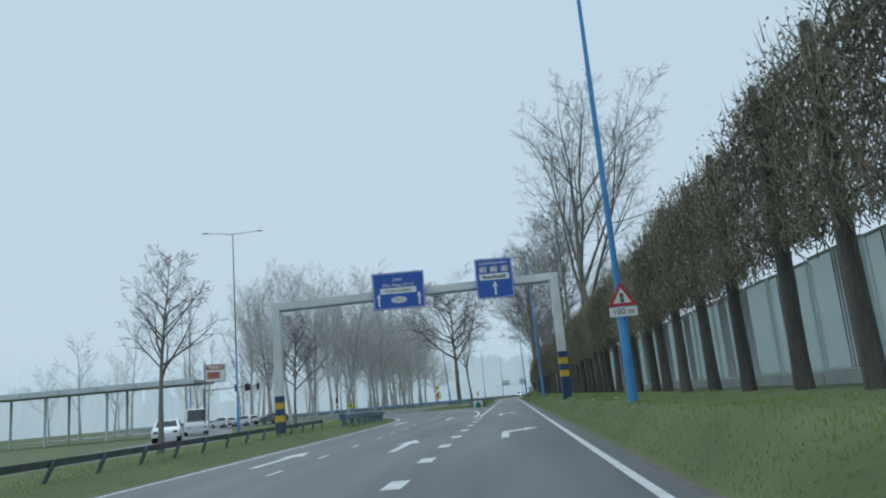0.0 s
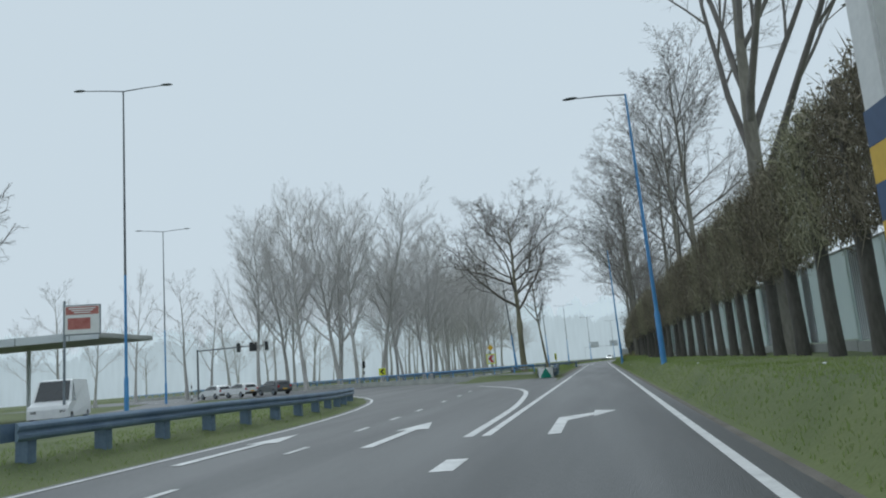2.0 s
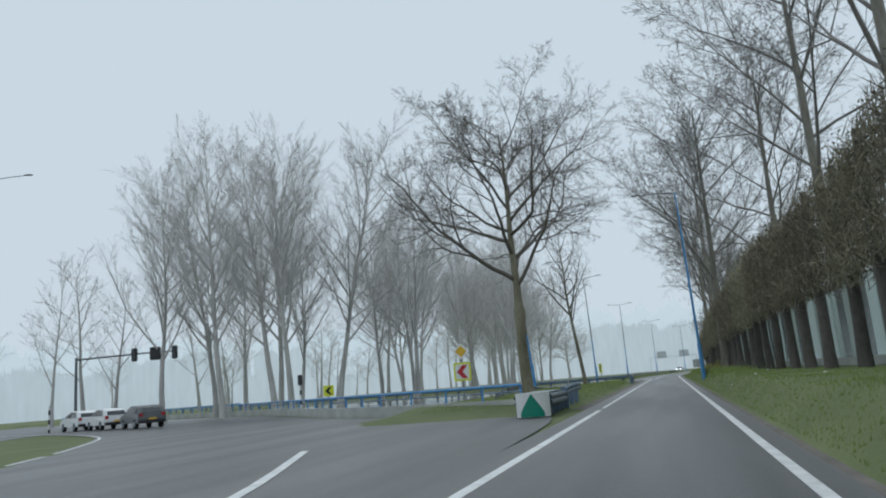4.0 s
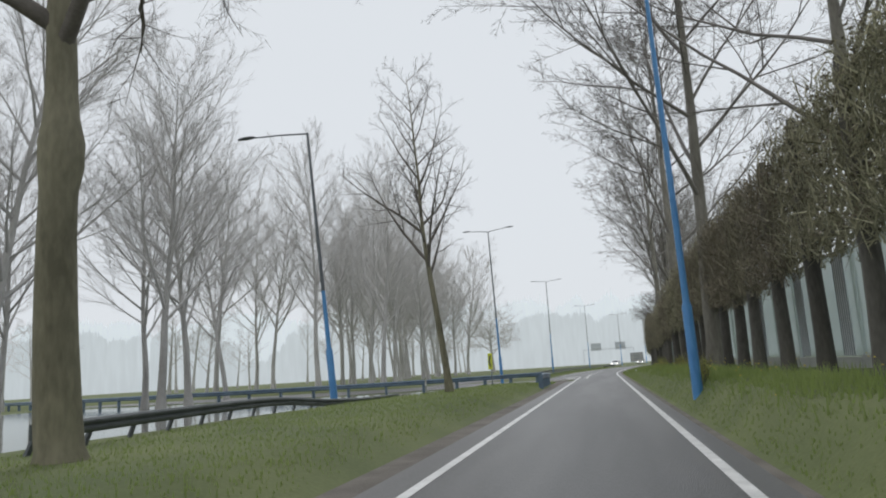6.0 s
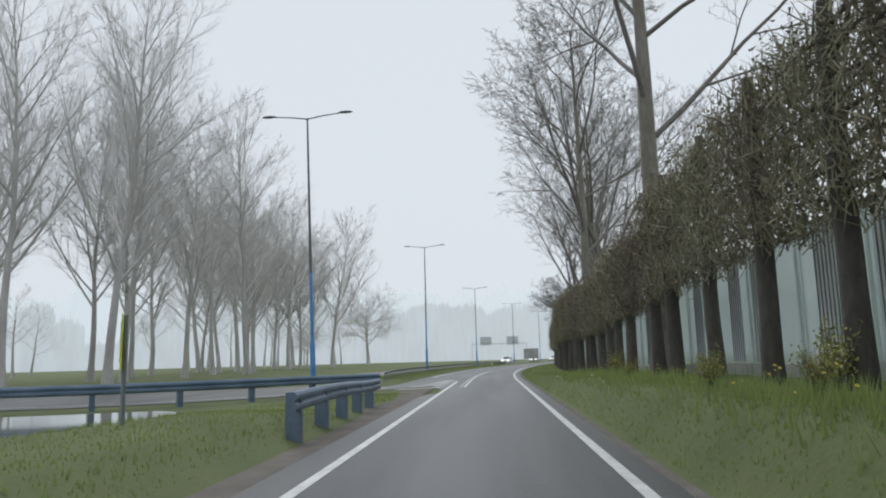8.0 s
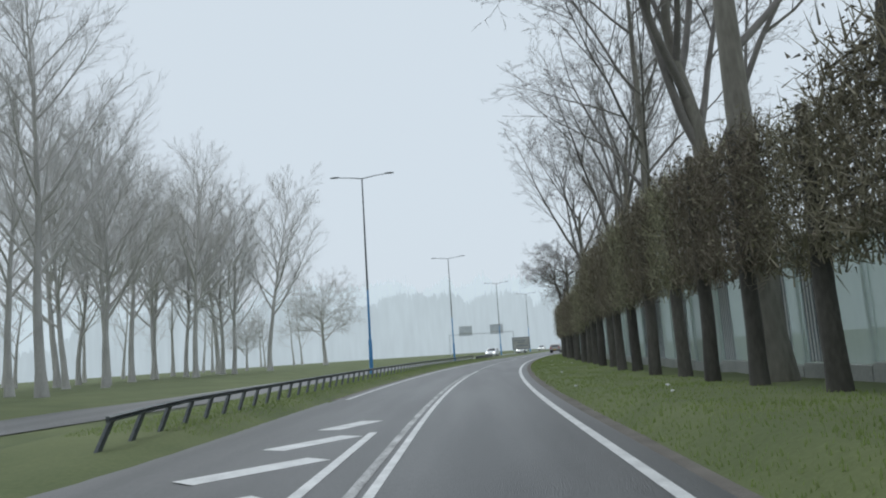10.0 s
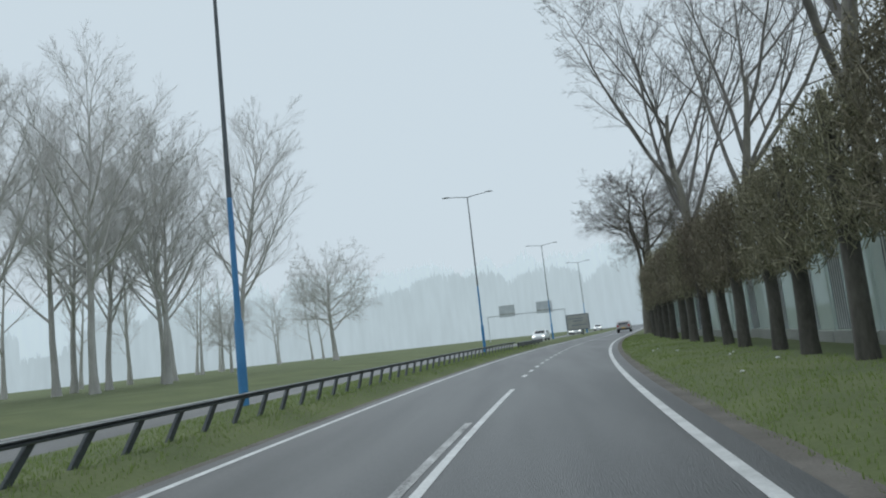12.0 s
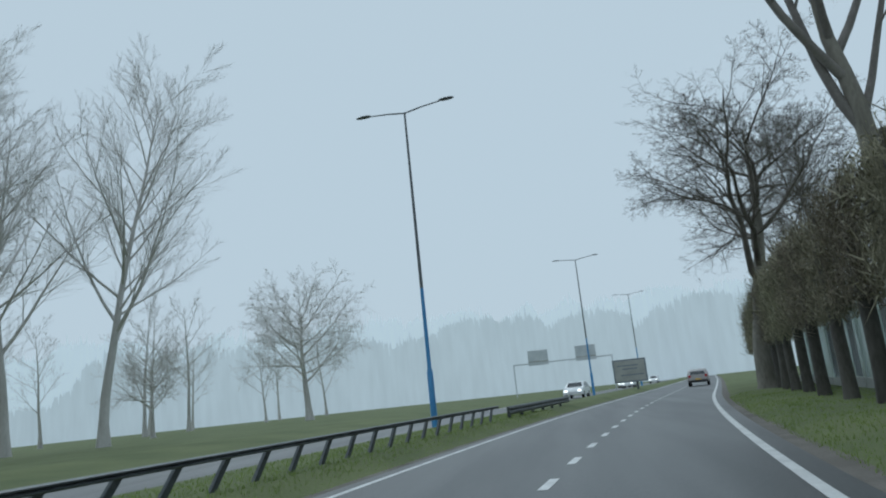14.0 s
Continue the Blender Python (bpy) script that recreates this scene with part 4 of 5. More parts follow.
sr = sign_board("direction_sign", 1.9, 2.06, 4.24, 7.14, "blue direction sign with route numbers and one arrow")
lettering("Leidschendam", 0.25, M_SIGN_WHITE, sr, (0.0, -0.003, 0.80), bold=0.0)
for cx, text in ((-0.55, "16"), (0.0, "17"), (0.55, "P+R")):
    flat_shape("plate", rounded(cx, 0.46, 0.38, 0.30, 0.03), -0.003, M_SIGN_WHITE, sr)
    lettering(text, 0.24 if len(text) < 3 else 0.19, M_SIGN_BLACK, sr, (cx, -0.009, 0.46), bold=0.0)
    for bw, bh, bx, bz in ((0.34, 0.02, 0, 0.12), (0.34, 0.02, 0, -0.12), (0.02, 0.26, 0.16, 0), (0.02, 0.26, -0.16, 0)):
        boxed("plate_rim", (bw, 0.003, bh), (cx + bx, -0.005, 0.46 + bz), M_SIGN_BLACK, sr, bevel=0)
flat_shape("plate", rounded(0.0, 0.08, 1.52, 0.32, 0.03), -0.003, M_SIGN_WHITE, sr)
for i in range(9):
    tall = 0.17 if i in (0, 4, 7, 8) else 0.11
    boxed("bar", (0.09, 0.003, tall), (-0.52 + i * 0.13, -0.005, 0.05 + tall / 2 - 0.06), M_SIGN_BLACK, sr, bevel=0)
flat_shape("arrow", up_arrow(0.0, -0.86, 0.72, 0.28), -0.003, M_SIGN_WHITE, sr)


# ---- warning signs ----
def triangle(r, cz):
    out = []
    for a0 in (90, 210, 330):
        for da in (-22, 0, 22):
            a = radians(a0 + da)
            k = r * (0.94 if da else 0.98)
            out.append((k * math.cos(radians(a0)) + 0.05 * r * math.cos(a), cz + k * math.sin(radians(a0)) + 0.05 * r * math.sin(a)))
    return out


def build_warning(m, label, post=0.0):
    warn = new("warning_sign")
    tagged(warn, label, "road sign", "traffic signal warning signs")
    flat_shape("border", triangle(0.44, 0.1), 0.0, M_SIGN_RED, warn, 0.012)
    flat_shape("face", triangle(0.285, 0.1), -0.004, M_SIGN_WHITE, warn)
    flat_shape("symbol", rounded(0, 0.10, 0.10, 0.28, 0.045), -0.008, M_SIGN_BLACK, warn)
    for dz, mat in ((0.08, M_SIGN_RED), (0.0, M_SIGN_AMBER), (-0.08, M_SIGN_GREEN)):
        flat_shape("signal_dot", [(0.03 * math.cos(radians(a)), 0.10 + dz + 0.03 * math.sin(radians(a))) for a in range(0, 360, 45)], -0.011, mat, warn)
    flat_shape("plate", rounded(0.0, -0.29, 0.78, 0.27, 0.03), 0.0, M_SIGN_WHITE, warn, 0.012)
    lettering("100 m", 0.24, M_SIGN_BLACK, warn, (0.0, -0.004, -0.29))
    boxed("clamp", (0.2, 0.07, 0.05), (0, 0.05, -0.05), M_STEEL, warn)
    if post:
        tube("post", [(0, 0.08, -post), (0, 0.08, 0.4)], [0.04, 0.04], 10, M_STEEL, warn)
    warn.matrix_basis = m


build_warning(pose(2.65, 3.42, 3.13) @ Matrix.Scale(0.86, 4), "triangular red-bordered warning sign with distance plate on a lamp")


# ---- guardrails ----
W_PROFILE = [(-0.02, -0.155), (0.02, -0.15), (0.055, -0.10), (0.055, -0.05), (0.015, -0.012), (0.015, 0.012), (0.055, 0.05), (0.055, 0.10), (0.02, 0.15), (-0.02, 0.155)]


def build_rail(points, top, label, mat_beam, mat_post, face=1, spacing=2.0, slant=0.0, post=(0.10, 0.14), group="", name="guardrail", double=False, slim=1.0):
    """A W-beam along a line of (x, y), on posts. face: side the wave points to; slant: how far a post's foot lags."""
    rail = new(name)
    tagged(rail, label, "guardrail", group)
    p = np.asarray(points, float)
    t = np.gradient(p, axis=0)
    t /= np.linalg.norm(t, axis=1)[:, None]
    nrm = np.stack([t[:, 1], -t[:, 0]], 1)
    zz = [ground_z(*q) + top - 0.155 * slim for q in p]
    for side in ((face, -face) if double else (face,)):
        V, F = [], []
        w = len(W_PROFILE)
        for q, n_, z in zip(p, nrm, zz):
            for a, b in W_PROFILE:
                o = side * (a + (0.16 if double else 0.08))
                V.append((q[0] + n_[0] * o, q[1] + n_[1] * o, z + b * slim))
        for i in range(len(p) - 1):
            for j in range(w - 1):
                F.append((i * w + j, i * w + j + 1, (i + 1) * w + j + 1, (i + 1) * w + j))
            F.append((i * w + w - 1, i * w, (i + 1) * w, (i + 1) * w + w - 1))
        F.append(tuple(range(w)))
        F.append(tuple((len(p) - 1) * w + j for j in reversed(range(w))))
        mesh_part("beam", V, F, mat_beam, rail)
    d = np.r_[0, np.cumsum(np.linalg.norm(np.diff(p, axis=0), axis=1))]
    me = None
    s = 0.4
    while s < d[-1]:
        x, y = np.interp(s, d, p[:, 0]), np.interp(s, d, p[:, 1])
        tx, ty = np.interp(s, d, t[:, 0]), np.interp(s, d, t[:, 1])
        z = ground_z(x, y)
        if me is None:
            bm = box(bmesh.new(), (post[0], post[1], top + 0.16), (0, 0, (top - 0.2) / 2), None, 0.008)
            for v in bm.verts:
                v.co.x += slant * (v.co.z - top) / top
            ob = part("post", bm, mat_post, rail)
            me = ob.data
        else:
            ob = new("post", me)
            ob.parent = rail
        ob.matrix_basis = pose(x, y, z, 0, 0, math.degrees(math.atan2(ty, tx)))
        s += spacing
    return rail


seg3 = [(edge_x(y) - 7.3, y) for y in np.arange(146, 219, 1.5)]
build_rail(seg3, 0.50, "dark wet guardrail on slanted posts along the verge", M_RAIL_DARK, M_RAIL_DARK, 1, 1.1, slant=0.5, post=(0.15, 0.06), slim=0.32)
build_rail([(edge_x(y) - 7.25, y) for y in np.arange(219.2, 232, 1.5)], 0.42, "low end of a dark guardrail sinking into grass", M_RAIL_DARK, M_RAIL_DARK, 1, 2.0, post=(0.08, 0.12))
build_rail(curve_points([(-9.8, 27.0), (-9.8, 34), (-9.95, 39), (-10.5, 43.6), (-11.8, 49.6), (-13.6, 55)], 1.5), 0.66, "double blue-grey guardrail on stout posts in the grass strip", M_RAIL_BLUE, M_RAIL_BLUE, 1, 2.0, post=(0.20, 0.26), double=True)
build_rail([(-9.8 - 0.004 * max(0, y) ** 1.5, y) for y in np.arange(-34, 25, 1.5)], 0.44, "dark low guardrail on slanted posts beyond the grass", M_RAIL_DARK, M_RAIL_DARK, -1, 2.0, slant=0.4, post=(0.12, 0.06), slim=0.5)
build_rail(FAR_RAIL, 0.80, "blue-grey double guardrail in front of the poplars", M_RAIL_BLUE, M_RAIL_BLUE, -1, 2.6, post=(0.16, 0.2), double=True)
build_rail([(-3.35 - 0.03 * (y - 117), y) for y in np.arange(117.0, 128.6, 0.9)], 0.78, "blue-grey guardrail closing the grass island", M_RAIL_BLUE, M_RAIL_BLUE, 1, 2.2, post=(0.2, 0.24))
build_rail(curve_points([(-8.5, 86.96), (-9.1, 92.3), (-9.6, 101.81), (-9.2, 109.49)], 1.5), 0.46, "low dark guardrail on slanted posts at the island edge", M_RAIL_DARK, M_RAIL_DARK, 1, 1.5, slant=0.35, post=(0.12, 0.06), slim=0.8)
build_rail(curve_points([(-7.4, 79.3), (-7.9, 82.3), (-8.4, 85.65)], 1.0), 0.34, "thin low dark ramped end of a guardrail", M_RAIL_DARK, M_RAIL_DARK, 1, 1.0, slant=0.3, post=(0.08, 0.05), slim=0.28)

build_rail([(-3.55 - 0.01 * (y - 73), y) for y in np.arange(73.2, 79, 1.2)], 0.74, "blue-grey guardrail running back from the crash cushion", M_RAIL_BLUE, M_RAIL_BLUE, 1, 1.6, post=(0.2, 0.24))

# ---- concrete parapet with blue railing round the bend ----
parapet = new("parapet")
tagged(parapet, "low pale concrete parapet with blue tube railing", "parapet", kind="structure")
bp_ = np.asarray(BARRIER[:46], float)
bt = np.gradient(bp_, axis=0)
bt /= np.linalg.norm(bt, axis=1)[:, None]
bn = np.stack([bt[:, 1], -bt[:, 0]], 1)
V, F = [], []
prof = [(-0.16, -0.1), (-0.16, 0.1), (-0.12, 0.46), (0.12, 0.46), (0.16, 0.1), (0.16, -0.1)]
for q, n_ in zip(bp_, bn):
    V += [(q[0] + n_[0] * a, q[1] + n_[1] * a, b) for a, b in prof]
for i in range(len(bp_) - 1):
    for j in range(5):
        F.append((i * 6 + j, i * 6 + j + 1, (i + 1) * 6 + j + 1, (i + 1) * 6 + j))
F += [(5, 4, 3, 2, 1, 0), tuple((len(bp_) - 1) * 6 + j for j in range(6))]
mesh_part("wall", V, F, M_CONCRETE, parapet)
for z, r in ((0.98, 0.045), (0.74, 0.028)):
    tube("rail_tube", [(q[0], q[1], z) for q in bp_], [r] * len(bp_), 7, M_BLUE if z > 0.9 else M_RAIL_BLUE, parapet)
post_me = None
for q in bp_[::1]:
    if post_me is None:
        ob = boxed("post", (0.07, 0.07, 0.56), (0, 0, 0.70), M_BLUE, parapet, bevel=0.008)
        post_me = ob.data
    else:
        ob = new("post", post_me)
        ob.parent = parapet
    ob.matrix_basis = pose(q[0], q[1], 0)

# ---- crash cushion at the nose ----
cushion = new("crash_cushion")
tagged(cushion, "steel crash cushion with white and green striped nose", "crash cushion")
V, F = [], []
n = 12
for z in (0.05, 0.85):
    for i in range(n + 1):
        a = math.pi * (1 + i / n)
        V.append((0.62 * math.cos(a), 0.34 * math.sin(a), z))
F = [(i, i + 1, n + 2 + i, n + 1 + i) for i in range(n)]
F.append(tuple(n + 1 + i for i in range(n + 1)))
mesh_part("nose", V, F, M_SIGN_WHITE, cushion, "white rounded nose", smooth_faces=False)
for cx in (0.0,):
    flat = []
    Vg, Fg = [], []
    for i in range(9):
        u = -1 + i / 4
        a = math.pi * 1.5 + u * 0.75
        zt = 0.82 - 0.62 * abs(u)
        Vg += [(0.63 * math.cos(a), 0.35 * math.sin(a), 0.06), (0.63 * math.cos(a), 0.35 * math.sin(a), max(zt, 0.08))]
    Fg = [(2 * i, 2 * i + 2, 2 * i + 3, 2 * i + 1) for i in range(8)]
    mesh_part("stripe", Vg, Fg, M_SIGN_GREEN, cushion, "green chevron stripe")
for s in (-1, 1):
    for i in range(4):
        y0 = 0.1 + i * 1.0
        w0, w1 = 0.62 + 0.06 * i, 0.66 + 0.06 * (i + 1)
        Vb, Fb = [], []
        for y, w in ((y0, w0), (y0 + 1.1, w0 + 0.05)):
            for a, b in W_PROFILE:
                Vb.append((s * (w + a * 1.3), y, 0.58 + b * 1.25))
        m_ = len(W_PROFILE)
        Fb = [(j, j + 1, m_ + j + 1, m_ + j) for j in range(m_ - 1)]
        mesh_part("side_panel", Vb, Fb, M_STEEL, cushion)
for i in range(5):
    boxed("diaphragm", (1.2 + 0.12 * i, 0.06, 0.7), (0, 0.1 + i * 1.0, 0.42), M_RAIL_BLUE, cushion, bevel=0.01)
boxed("top_plate", (1.1, 4.0, 0.04), (0, 2.2, 0.80), M_STEEL, cushion, bevel=0.01)
boxed("base_rail", (0.5, 4.6, 0.07), (0, 2.1, 0.03), M_RAIL_DARK, cushion, bevel=0.01)
cushion.matrix_basis = pose(-4.0, 69.6, -0.03, 0, 0, 3) @ Matrix.Diagonal((0.84, 1, 0.9, 1))


# ---- bend signs ----
def chevron_outline(cx, cz, w, h, s=-1):
    return [(cx - s * w * 0.45, cz + h / 2), (cx - s * w * 0.02, cz + h / 2), (cx + s * w * 0.45, cz), (cx - s * w * 0.02, cz - h / 2), (cx - s * w * 0.45, cz - h / 2), (cx - s * w * 0.02, cz)]


def bend_sign(x, y, turn, size, height, face, mark, label, diamond=False, z=0.0):
    s = new("bend_sign")
    tagged(s, label, "road sign", "bend signs")
    tube("post", [(0, 0.05, -0.3), (0, 0.05, height + (1.35 if diamond else size[1] / 2))], [0.035, 0.035], 8, M_STEEL, s)
    boxed("board", (size[0], 0.02, size[1]), (0, 0, height), M_SIGN_YELLOW, s, bevel=0.004)
    if face is not None:
        flat_shape("panel", rounded(0, height, size[0] * 0.80, size[1] * 0.80, 0.02), -0.014, face, s)
    flat_shape("chevron", chevron_outline(0, height, size[0] * 0.72, size[1] * 0.72), -0.020, mark, s)
    if diamond:
        d = 0.40
        cz = height + 1.0
        flat_shape("diamond_border", [(d, cz), (0, cz + d), (-d, cz), (0, cz - d)], -0.002, M_SIGN_WHITE, s, 0.012)
        flat_shape("diamond", [(d * 0.72, cz), (0, cz + d * 0.72), (-d * 0.72, cz), (0, cz - d * 0.72)], -0.007, M_SIGN_AMBER, s)
    s.matrix_basis = pose(x, y, z, 0, 0, turn)
    return s


bend_sign(-9.7, 82.5, 12, (0.84, 0.90), 1.78, M_SIGN_WHITE, M_SIGN_RED, "yellow-framed bend sign with red chevron and priority diamond above", True)
bend_sign(-24.9, 98.9, 20, (0.80, 0.80), 1.5, M_SIGN_YELLOW, M_SIGN_BLACK, "small yellow bend sign with black chevron")
bend_sign(-5.95, 116.82, -63, (0.70, 0.86), 1.45, M_SIGN_YELLOW, M_SIGN_BLACK, "tall yellow bend sign turned edge-on to the lane", z=0.2)


# ---- marker posts, traffic signals, far sign gantry, billboard ----
mk = new("marker_post")
tagged(mk, "short grey marker post on the verge", "marker post")
boxed("post", (0.09, 0.05, 1.0), (0, 0, 0.45), M_CONCRETE, mk, bevel=0.01)
boxed("reflector", (0.05, 0.006, 0.16), (0, -0.028, 0.75), M_SIGN_WHITE, mk, bevel=0)
mk.matrix_basis = pose(-8.4, 112.0, ground_z(-8.4, 112.0))

signal = new("traffic_signal")
tagged(signal, "dark traffic signals hanging on a long portal arm", "traffic light")
tube("mast", [(-4.6, 0, -0.1), (-4.6, 0, 5.3)], [0.11, 0.09], 10, M_POLE_GREY, signal)
tube("arm", [(-4.6, 0, 5.15), (0, 0, 5.28), (2.6, 0, 5.3)], [0.07, 0.06, 0.05], 8, M_POLE_GREY, signal)
for x, w in ((-0.4, 0.38), (1.1, 0.75), (2.5, 0.38)):
    h = boxed("signal_head", (w, 0.28, 0.95), (x, -0.1, 5.2), M_DARK, signal, "dark signal housing", bevel=0.05)
    if w < 0.5:
        for dz in (0.28, 0, -0.28):
            bm = bmesh.new()
            bmesh.ops.create_cone(bm, cap_ends=True, segments=12, radius1=0.1, radius2=0.1, depth=0.05, matrix=pose(x, -0.26, 5.2 + dz, 90))
            part("lens", bm, M_GLASS, h)
signal.matrix_basis = pose(-42.8, 99.9, -0.2, 0, 0, 20) @ Matrix.Scale(1.16, 4)


def build_striped_post(x, y, head):
    p = new("signal_post")
    tagged(p, "black and white banded post with small signal head" if head else "black and white banded marker post", "traffic light" if head else "marker post", "banded posts by the junction")
    for k in range(6):
        tube("band", [(0, 0, -0.05 + 0.36 * k), (0, 0, 0.31 + 0.36 * k)], [0.07, 0.07], 10, M_SIGN_WHITE if k % 2 else M_SIGN_BLACK, p)
    if head:
        h = boxed("signal_head", (0.34, 0.25, 0.8), (0, -0.05, 2.5), M_DARK, p, "dark signal housing", bevel=0.05)
        for dz in (0.24, 0, -0.24):
            bm = bmesh.new()
            bmesh.ops.create_cone(bm, cap_ends=True, segments=12, radius1=0.09, radius2=0.09, depth=0.05, matrix=pose(0, -0.19, 2.5 + dz, 90))
            part("lens", bm, M_GLASS, h)
    p.matrix_basis = pose(x, y, ground_z(x, y), 0, 0, 20)


build_striped_post(-46, 93.5, False)
build_striped_post(-26.8, 98.0, True)

far = new("sign_gantry")
tagged(far, "distant slim gantry with two grey sign backs", "gantry")
for x in (-6.5, 12.5):
    boxed("column", (0.22, 0.22, 7.0), (x, 0, 3.5), M_FAR_SIGN, far, bevel=0.03)
boxed("beam", (19.2, 0.2, 0.22), (3.0, 0, 6.9), M_FAR_SIGN, far, bevel=0.03)
for x in (-1.6, 7.6):
    boxed("sign_back", (3.9, 0.12, 2.9), (x, -0.3, 7.9), M_FAR_SIGN, far, "grey back of a road sign", bevel=0.03)
    boxed("stiffener", (3.9, 0.06, 0.12), (x, -0.4, 7.2), M_CONCRETE, far, bevel=0.01)
far.matrix_basis = pose(-0.4, 306, -0.3) @ Matrix.Scale(0.78, 4)

bill = new("billboard")
tagged(bill, "dark framed billboard on a post beside the road", "billboard")
boxed("frame", (3.5, 0.25, 2.45), (0, 0, 2.15), M_STEEL, bill, bevel=0.04)
boxed("face", (3.2, 0.02, 2.15), (0, -0.135, 2.15), M_CONCRETE, bill, "dull grey-blue poster face", bevel=0.005)
for i, (w, z) in enumerate(((2.2, 2.7), (1.6, 2.35), (2.4, 1.7))):
    boxed("bar", (w, 0.006, 0.14), (-0.2 + 0.2 * i, -0.15, z), M_STEEL, bill, bevel=0)
boxed("post", (0.22, 0.22, 1.3), (0.6, 0, 0.45), M_RAIL_DARK, bill, bevel=0.02)
bill.matrix_basis = pose(8.2, 264.3, 0.1, 0, 0, 0) @ Matrix.Scale(0.88, 4)

# ---- long canopy and poster beyond the left carriageway ----
stn = new("canopy")
tagged(stn, "long thin pale grey canopy roof on slim columns", "building")
boxed("roof_slab", (24, 7, 0.34), (0, 0, 5.35), M_CONCRETE, stn, "pale flat roof slab", bevel=0.04)
boxed("fascia", (24.2, 0.12, 0.55), (0, -3.55, 5.35), M_FAR_SIGN, stn, "pale fascia board", bevel=0.02)
for k in range(6):
    boxed("fascia_joint", (0.06, 0.02, 0.5), (-10 + 4 * k, -3.62, 5.35), M_STEEL, stn, bevel=0.004)
for x in (-10.5, -4, 2.5):
    for y in (-2.4, 2.4):
        tube("column", [(x, y, -0.2), (x, y, 5.2)], [0.14, 0.14], 10, M_FAR_SIGN, stn)
stn.matrix_basis = pose(-45.0, 62.5, 0, 0, 0, 4)

banner = new("poster_panel")
tagged(banner, "faded red and white poster panel high on a pole", "billboard")
tube("post", [(-0.9, 0.1, -0.1), (-0.9, 0.1, 6.4)], [0.07, 0.06], 10, M_STEEL, banner)
boxed("frame", (1.8, 0.10, 1.6), (0, 0, 5.35), M_STEEL, banner, bevel=0.02)
boxed("poster", (1.68, 0.02, 1.48), (0, -0.062, 5.35), M_SIGN_WHITE, banner, bevel=0)
boxed("poster_field", (1.6, 0.01, 0.42), (0, -0.078, 5.84), M_POSTER, banner, "red band of the poster", bevel=0)
boxed("poster_field", (1.1, 0.01, 0.6), (-0.15, -0.078, 5.15), M_POSTER, banner, "red shape on the poster", bevel=0)
for k in range(3):
    boxed("bar", (1.3 - 0.25 * k, 0.008, 0.06), (0, -0.09, 5.95 - 0.11 * k), M_SIGN_WHITE, banner, bevel=0)
banner.matrix_basis = pose(-26.6, 50.4, ground_z(-26.6, 50.4), 0, 0, 26)


